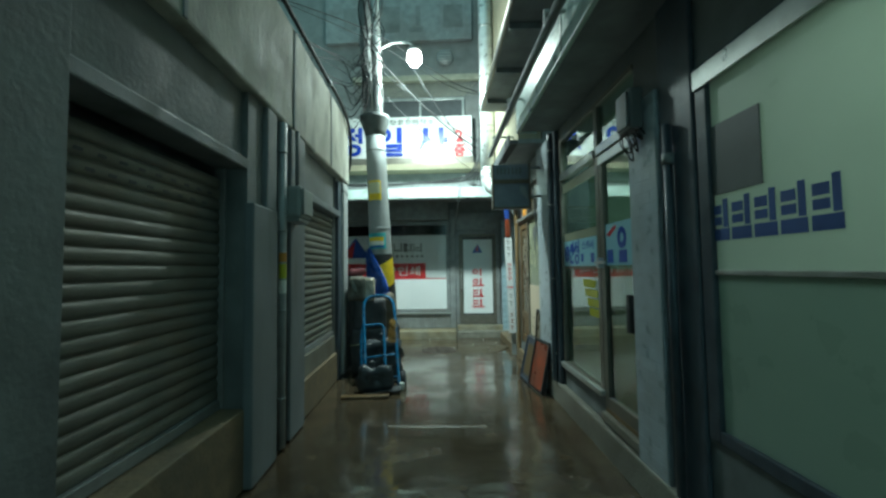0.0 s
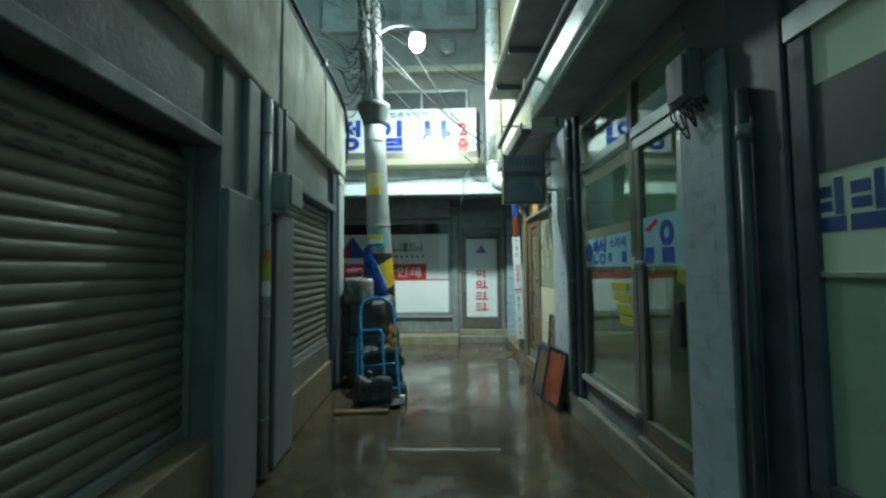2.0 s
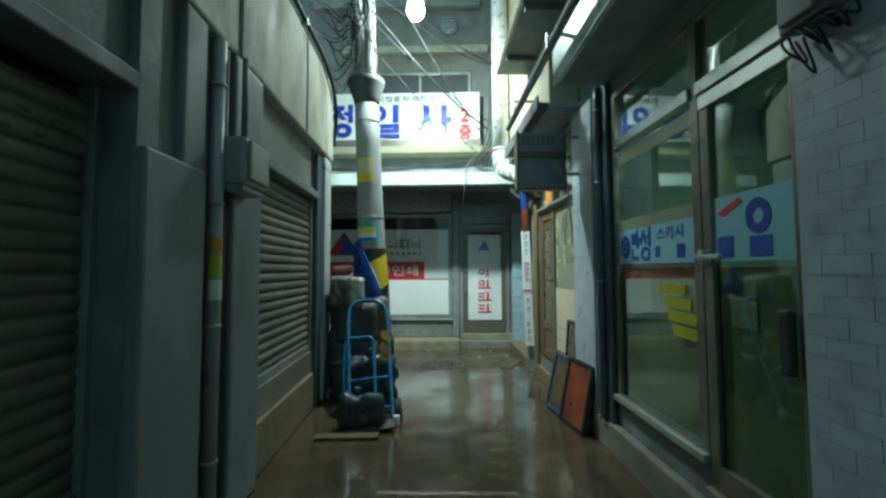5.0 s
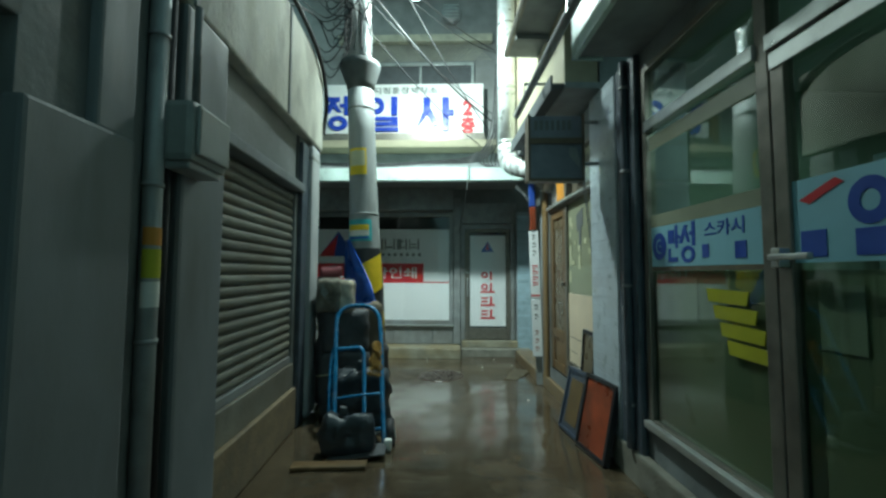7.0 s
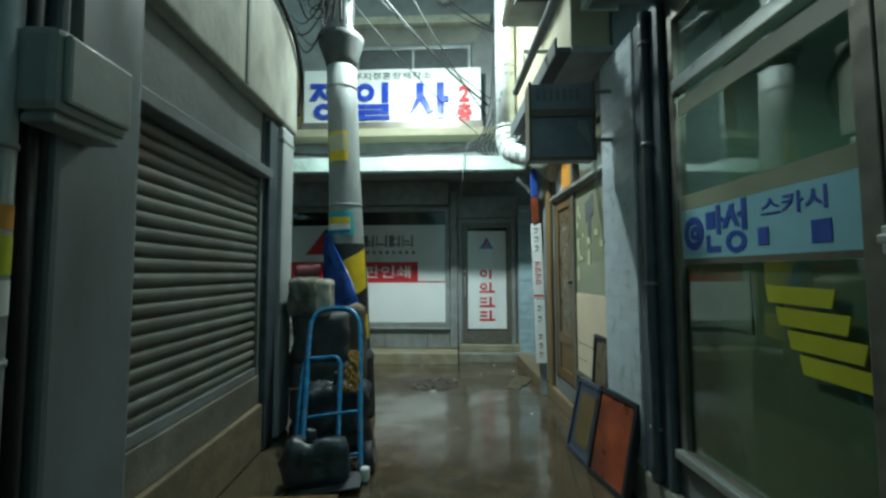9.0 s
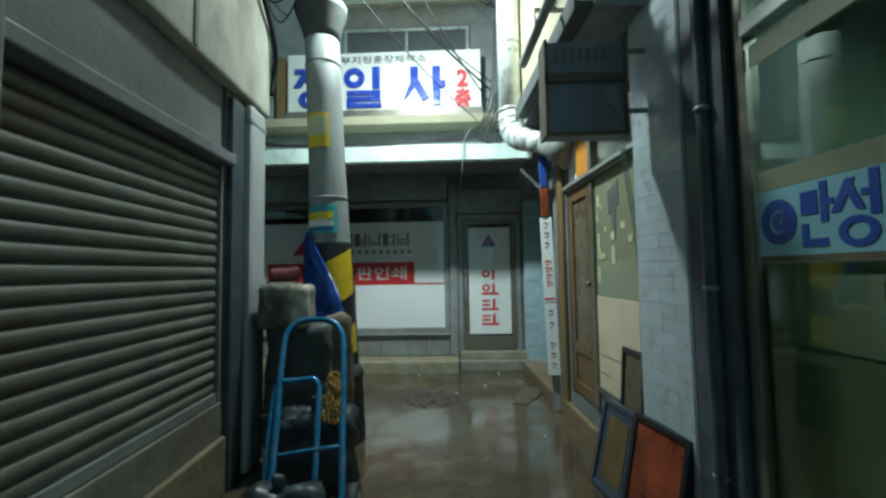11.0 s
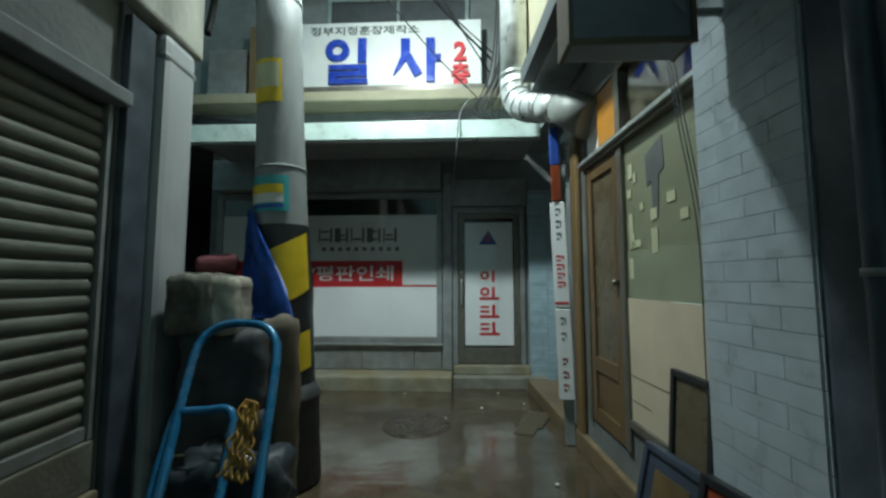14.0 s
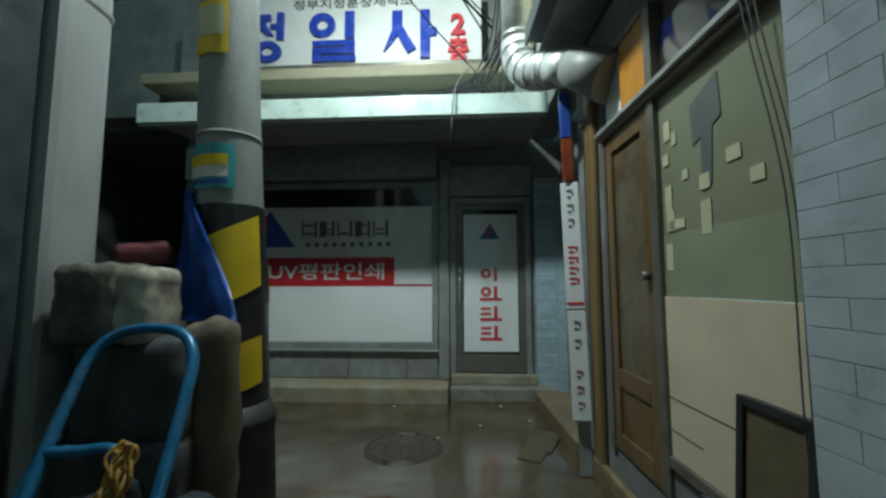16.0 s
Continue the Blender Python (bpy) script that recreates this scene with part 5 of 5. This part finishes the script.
part("toe_plate", boxes([(-0.22, 0.22, -0.20, 0.01, 0.0, 0.012)], 0.002), M_BUNDLE, tk, "dark dirty toe plate", at=pose(0, 0, 0.02, 32.5, 0, 0))
part("axle", tube([(-0.25, 0.10, 0.13), (0.25, 0.10, 0.13)], 0.012, 8), M_STEELFRAME, tk)
for x0 in (-0.25, 0.25):
    wh = part("wheel", tube([(x0 - 0.03, 0.10, 0.13), (x0 + 0.03, 0.10, 0.13)], 0.10, 20), M_RUBBER, tk)
    part("rim", tube([(x0 - 0.033, 0.10, 0.13), (x0 + 0.033, 0.10, 0.13)], 0.05, 14), M_STEELFRAME, wh)



def lumpy(x0, x1, y0, y1, z0, z1, amp, seed, bevel=0.05, cuts=5, creased=False):
    bm = box(x0, x1, y0, y1, z0, z1, bevel)
    bmesh.ops.subdivide_edges(bm, edges=[e for e in bm.edges if e.calc_length() > 0.08], cuts=cuts, use_grid_fill=True)
    c = Vector(((x0 + x1) / 2, (y0 + y1) / 2, (z0 + z1) / 2))
    off = Vector((seed * 3.1, seed * 1.7, seed))
    for v in bm.verts:
        d_ = (v.co - c).normalized()
        k = noise.noise(v.co * 6 + off) + 0.5 * noise.noise(v.co * 15 + off)
        if creased:
            k = 0.9 - 3.2 * abs(noise.noise(v.co * 4.5 + off)) - 1.6 * abs(noise.noise(v.co * 11 + off))
        if v.co.z > z0 + 0.02:
            v.co += d_ * amp * k
    for f in bm.faces:
        f.smooth = True
    return bm


bb = thing("bin_bag", "black shiny rubbish bag stuffed behind the hand truck", "rubbish bag", pose(-0.76, 4.60, 0, 0, 0, 6))
part("bag", lumpy(-0.27, 0.25, -0.12, 0.14, 0.0, 0.52, 0.05, 12, 0.08, 10, True), M_BINBAG, bb)
part("knot", lumpy(-0.04, 0.05, -0.03, 0.04, 0.50, 0.60, 0.02, 13, 0.02, 2), M_BINBAG, bb)
fb_ = thing("rubbish_bag", "dark blue-black plastic bag slumped on the truck's toe plate", "rubbish bag", pose(-0.73, 4.06, 0.0, 0, 0, 8))
part("bag", lumpy(-0.22, 0.20, -0.09, 0.09, 0.0, 0.31, 0.030, 57, 0.08, 12, True), M_BINBAG, fb_)
part("tied_end", lumpy(-0.07, 0.0, -0.03, 0.03, 0.29, 0.37, 0.02, 54, 0.02, 4, True), M_BINBAG, fb_)
pk = thing("wooden_plank", "short wet brown plank on the floor by the truck", "plank", pose(-0.80, 3.84, 0.0, 0, 0, 5))
part("plank", lumpy(-0.27, 0.26, -0.05, 0.05, 0.0, 0.028, 0.004, 31, 0.006, 3), M_WOOD, pk)
ld = thing("bundle_stack", "dark wrapped bundle standing behind the hand truck", "bundle", pose(-1.0, 4.95, 0, 0, 0, 4))
part("wrapped_load", lumpy(-0.24, 0.24, -0.14, 0.22, 0.0, 0.62, 0.03, 1), M_BUNDLE, ld)
part("wrapped_load", lumpy(-0.23, 0.23, -0.12, 0.20, 0.60, 1.02, 0.03, 2), M_BUNDLE, ld)
part("cord", tube(curve_points([(-0.25, -0.15, 0.40), (0, -0.175, 0.42), (0.25, -0.15, 0.38)], 5), 0.007, 6), M_PAPER2, ld)
bg = thing("plastic_bag", "brown shiny plastic-wrapped parcel on the dark bundle", "bag", pose(-1.07, 4.93, 1.0, 0, 0, 8))


def wrapped(x0, x1, y0, y1, z1, seed):
    """A parcel in loose film: sharp slanting creases, sagging towards its edges."""
    bm = box(x0, x1, y0, y1, 0.0, z1, 0.05)
    bmesh.ops.subdivide_edges(bm, edges=[e for e in bm.edges if e.calc_length() > 0.07], cuts=15, use_grid_fill=True)
    c = Vector(((x0 + x1) / 2, (y0 + y1) / 2, z1 / 2))
    off = Vector((seed, 2.3 * seed, 0.7))
    for v in bm.verts:
        q = Vector((v.co.x * 1.4 + v.co.z * 0.9, v.co.y * 0.8, v.co.z * 0.5 - v.co.x * 0.3))
        k = 0.020 * (0.3 - abs(noise.noise(q * 7 + off))) + 0.007 * (0.3 - abs(noise.noise(q * 24 + off))) + 0.016 * noise.noise(v.co * 4 + off)
        v.co += (v.co - c).normalized() * k
        v.co.z = max(v.co.z - 0.08 * abs(v.co.x - c.x) * (v.co.z / z1), 0.0)
    for f in bm.faces:
        f.smooth = True
    return bm


part("bag", wrapped(-0.21, 0.03, -0.14, 0.17, 0.345, 5), M_BAG, bg)
part("bag", wrapped(-0.02, 0.15, -0.12, 0.16, 0.325, 8), M_WRAP, bg, "pale film around the parcel end")
ds = thing("dark_sack", "tall dark sack standing behind the parcel", "sack", pose(-1.28, 5.25, 0, 0, 0, 12))
part("sack", lumpy(-0.13, 0.13, -0.10, 0.10, 0.0, 1.36, 0.025, 21, 0.06, 8, True), M_BUNDLE, ds)
rc = thing("red_cloth", "crumpled dull red cloth lying on the dark sack", "cloth", pose(-1.27, 5.24, 1.345, 0, 0, 20))
part("cloth", lumpy(-0.11, 0.12, -0.08, 0.08, 0.0, 0.11, 0.03, 23, 0.03, 5, True), M_REDCLOTH, rc)
cdb = thing("brown_sack", "tall damp brown sack beside the pole", "sack", pose(-0.74, 5.08, 0, 0, 0, 10))
part("sack", lumpy(-0.15, 0.09, -0.12, 0.06, 0.0, 1.08, 0.03, 41, 0.06, 8, True), M_CARD, cdb)
gl = thing("yellow_net_bag", "frayed yellow netting hanging on the hand truck", "netting", pose(-0.575, 4.33, 0.46))
for k in range(12):
    u = -0.045 + 0.008 * k
    sgn = 1 if k % 2 else -1
    pts = []
    for i in range(8):
        pts.append((u * (0.5 + 0.09 * i) + sgn * 0.016 * math.sin(i * 1.9 + k), 0.07 - 0.016 * i + 0.012 * math.cos(i * 2.3 + k * 1.7), 0.34 - 0.036 * i - 0.01 * (k % 3)))
    part("net_strand", tube(curve_points(pts, 4), random.uniform(0.004, 0.008), 6), M_GLOVE, gl)
pc = thing("paper_scrap", "small crumpled white paper on the wet floor", "litter", pose(-0.43, 4.12, 0.0))
part("paper", lumpy(-0.03, 0.03, -0.02, 0.03, 0.0, 0.09, 0.012, 4, 0.015, 2), M_PAPER, pc)
mh = thing("manhole_cover", "round rusty cast-iron manhole cover in the wet floor", "manhole cover", pose(-0.10, 6.42, 0.0))
part("ring", lathe([(0.275, -0.02), (0.275, 0.004), (0.305, 0.004), (0.31, -0.02)], 36), M_IRON, mh)
part("cover", lathe([(0.27, -0.02), (0.268, 0.004), (0.25, 0.005), (0.24, 0.003), (0.01, 0.003)], 36), M_IRON, mh)
for k in range(-3, 4):
    half = math.sqrt(0.22 ** 2 - (k * 0.06) ** 2)
    part("rib", box(-half, half, k * 0.06 - 0.008, k * 0.06 + 0.008, 0.001, 0.0055, 0.001), M_IRON, mh)
for k, (x0, y0) in enumerate(((0.72, 7.45), (0.5, 6.9), (0.95, 7.05), (0.15, 6.6), (-0.35, 7.4), (0.9, 5.4))):
    t = thing("litter_bit", "tiny pale scrap of litter on the wet floor", "litter", pose(x0, y0, 0.004, 0, 0, 40 * k), "litter bits")
    part("scrap", lumpy(-0.012, 0.014, -0.008, 0.01, 0.0, 0.008, 0.003, k, 0.002, 1), M_PAPER, t)

cf = thing("flattened_carton", "tan flattened carton on the wet floor by the ledge", "cardboard", pose(0.99, 6.62, 0.0, 0, 0, -24))
part("sheet", lumpy(-0.11, 0.11, -0.22, 0.20, 0.0, 0.008, 0.002, 3, 0.002, 4), M_CARTON, cf)
part("sheet", lumpy(-0.09, 0.08, -0.42, -0.19, 0.0, 0.007, 0.002, 8, 0.002, 3), M_CARTON, cf)

# ---- overhead cables ----


def cable(pts, r=0.006, material=None, label="black overhead cable strung between the houses"):
    t = thing("overhead_cable", label, "cable", group="overhead cables")
    part("strand", tube(curve_points(pts, 7), r, 6), material or M_CABLE, t)


PX, PY = -1.02, 5.32
for k in range(9):      # bundle climbing the pole
    a = radians(200 + 24 * k)
    pts = [(PX + 0.16 * math.cos(a) + random.uniform(-0.02, 0.02), PY + 0.16 * math.sin(a), z) for z in (3.86, 4.2)]
    pts += [(PX + random.uniform(-0.2, 0.22), PY - 0.1 + random.uniform(-0.08, 0.05), z) for z in (4.6, 5.0, 5.5, 6.1, 7.2)]
    cable(pts, random.uniform(0.006, 0.013), M_GCABLE if k % 3 == 0 else M_CABLE, "cable climbing the utility pole")
for k in range(12):     # tangle from the pole to the left house
    z = 3.75 + 0.09 * k
    cable([(PX - 0.1, PY - 0.08, z + 0.12), (PX - 0.28, PY - 0.05 + random.uniform(-0.15, 0.1), z - 0.10 + random.uniform(-0.1, 0.08)), (PX - 0.42, PY - 0.2, z + random.uniform(-0.18, 0.1)), (-1.45, 4.7 - 0.14 * k, 3.66 + 0.02 * k)], random.uniform(0.004, 0.008), label="loose cable looping from the pole")
for k in range(7):      # coils hanging at the pole head
    z, r0 = 3.98 + 0.10 * k, random.uniform(0.10, 0.2)
    cable([(PX - 0.14 + r0 * math.cos(a), PY - 0.12 + 0.4 * r0 * math.sin(a) - 0.01 * k, z + r0 * math.sin(a * 1.0)) for a in (0.3, 1.2, 2.2, 3.3, 4.4, 5.4, 6.3)], 0.005, label="coiled slack cable at the pole head")
for r_, a, b in ((0.012, (PX + 0.1, PY - 0.05, 4.66), (0.66, 7.05, 3.76)), (0.007, (PX + 0.14, PY, 4.50), (0.70, 7.3, 3.98)), (0.008, (-0.55, 5.5, 4.85), (0.63, 7.0, 3.58)), (0.006, (PX + 0.1, PY, 4.2), (0.5, 7.3, 3.45))):
    a, b = Vector(a), Vector(b)
    sag = 0.05 + 4 * r_
    cable([a, a.lerp(b, 0.33) - Vector((0, 0, sag)), a.lerp(b, 0.66) - Vector((0, 0, 1.1 * sag)), b], r_, label="cable running from the pole to the end house")
for k in range(2):      # high strands
    cable([(-2.2, 3.6 + 0.3 * k, 4.7 + 0.15 * k), (-1.0, 5.2, 4.9 + 0.14 * k), (0.2, 6.3, 4.65 + 0.1 * k), (0.9, 7.2, 4.9)], random.uniform(0.005, 0.009))
for k in range(6):      # along the ledge of the end house
    cable([(-2.9, 7.24, 3.18 + 0.02 * k), (-1.6, 7.22, 3.10 + random.uniform(-0.04, 0.05)), (-0.4, 7.2, 3.14 + random.uniform(-0.05, 0.04)), (0.5, 7.1, 3.16 + 0.03 * k), (0.82, 6.9, 3.5 + 0.1 * k)], random.uniform(0.005, 0.01), label="cable running along the ledge")
for k in range(6):      # drop bundle beside the duct
    cable([(0.72 + 0.03 * k, 6.9, 4.6), (0.68 + 0.03 * k, 6.95, 3.9), (0.60 + 0.05 * k, 6.9, 3.45), (0.45 + 0.06 * k, 6.85, 3.1), (0.60 + 0.03 * k, 6.85, 2.98)], 0.009, label="bundle of black cables beside the duct")
cable([(0.42, 6.78, 3.2), (0.30, 6.72, 3.0), (0.26, 6.72, 2.6), (0.22, 7.2, 2.4), (0.17, 7.84, 2.1)], 0.007, M_GCABLE, "grey cable hanging over the canopy edge")
for k in range(3):      # cables beside the olive window, and on the dark post
    y0 = 4.47 - 0.025 * k
    p = [RIGHT @ Vector(q) for q in ((-0.085, y0 + 0.12, 2.6), (-0.06, y0 + 0.06, 2.05), (-0.03, y0 - 0.005, 1.5), (-0.03, y0 - 0.01, 0.9), (-0.03, y0 - 0.02, 0.45))]
    cable(p, 0.003, M_GCABLE, "cable down the pillar beside the frosted window")
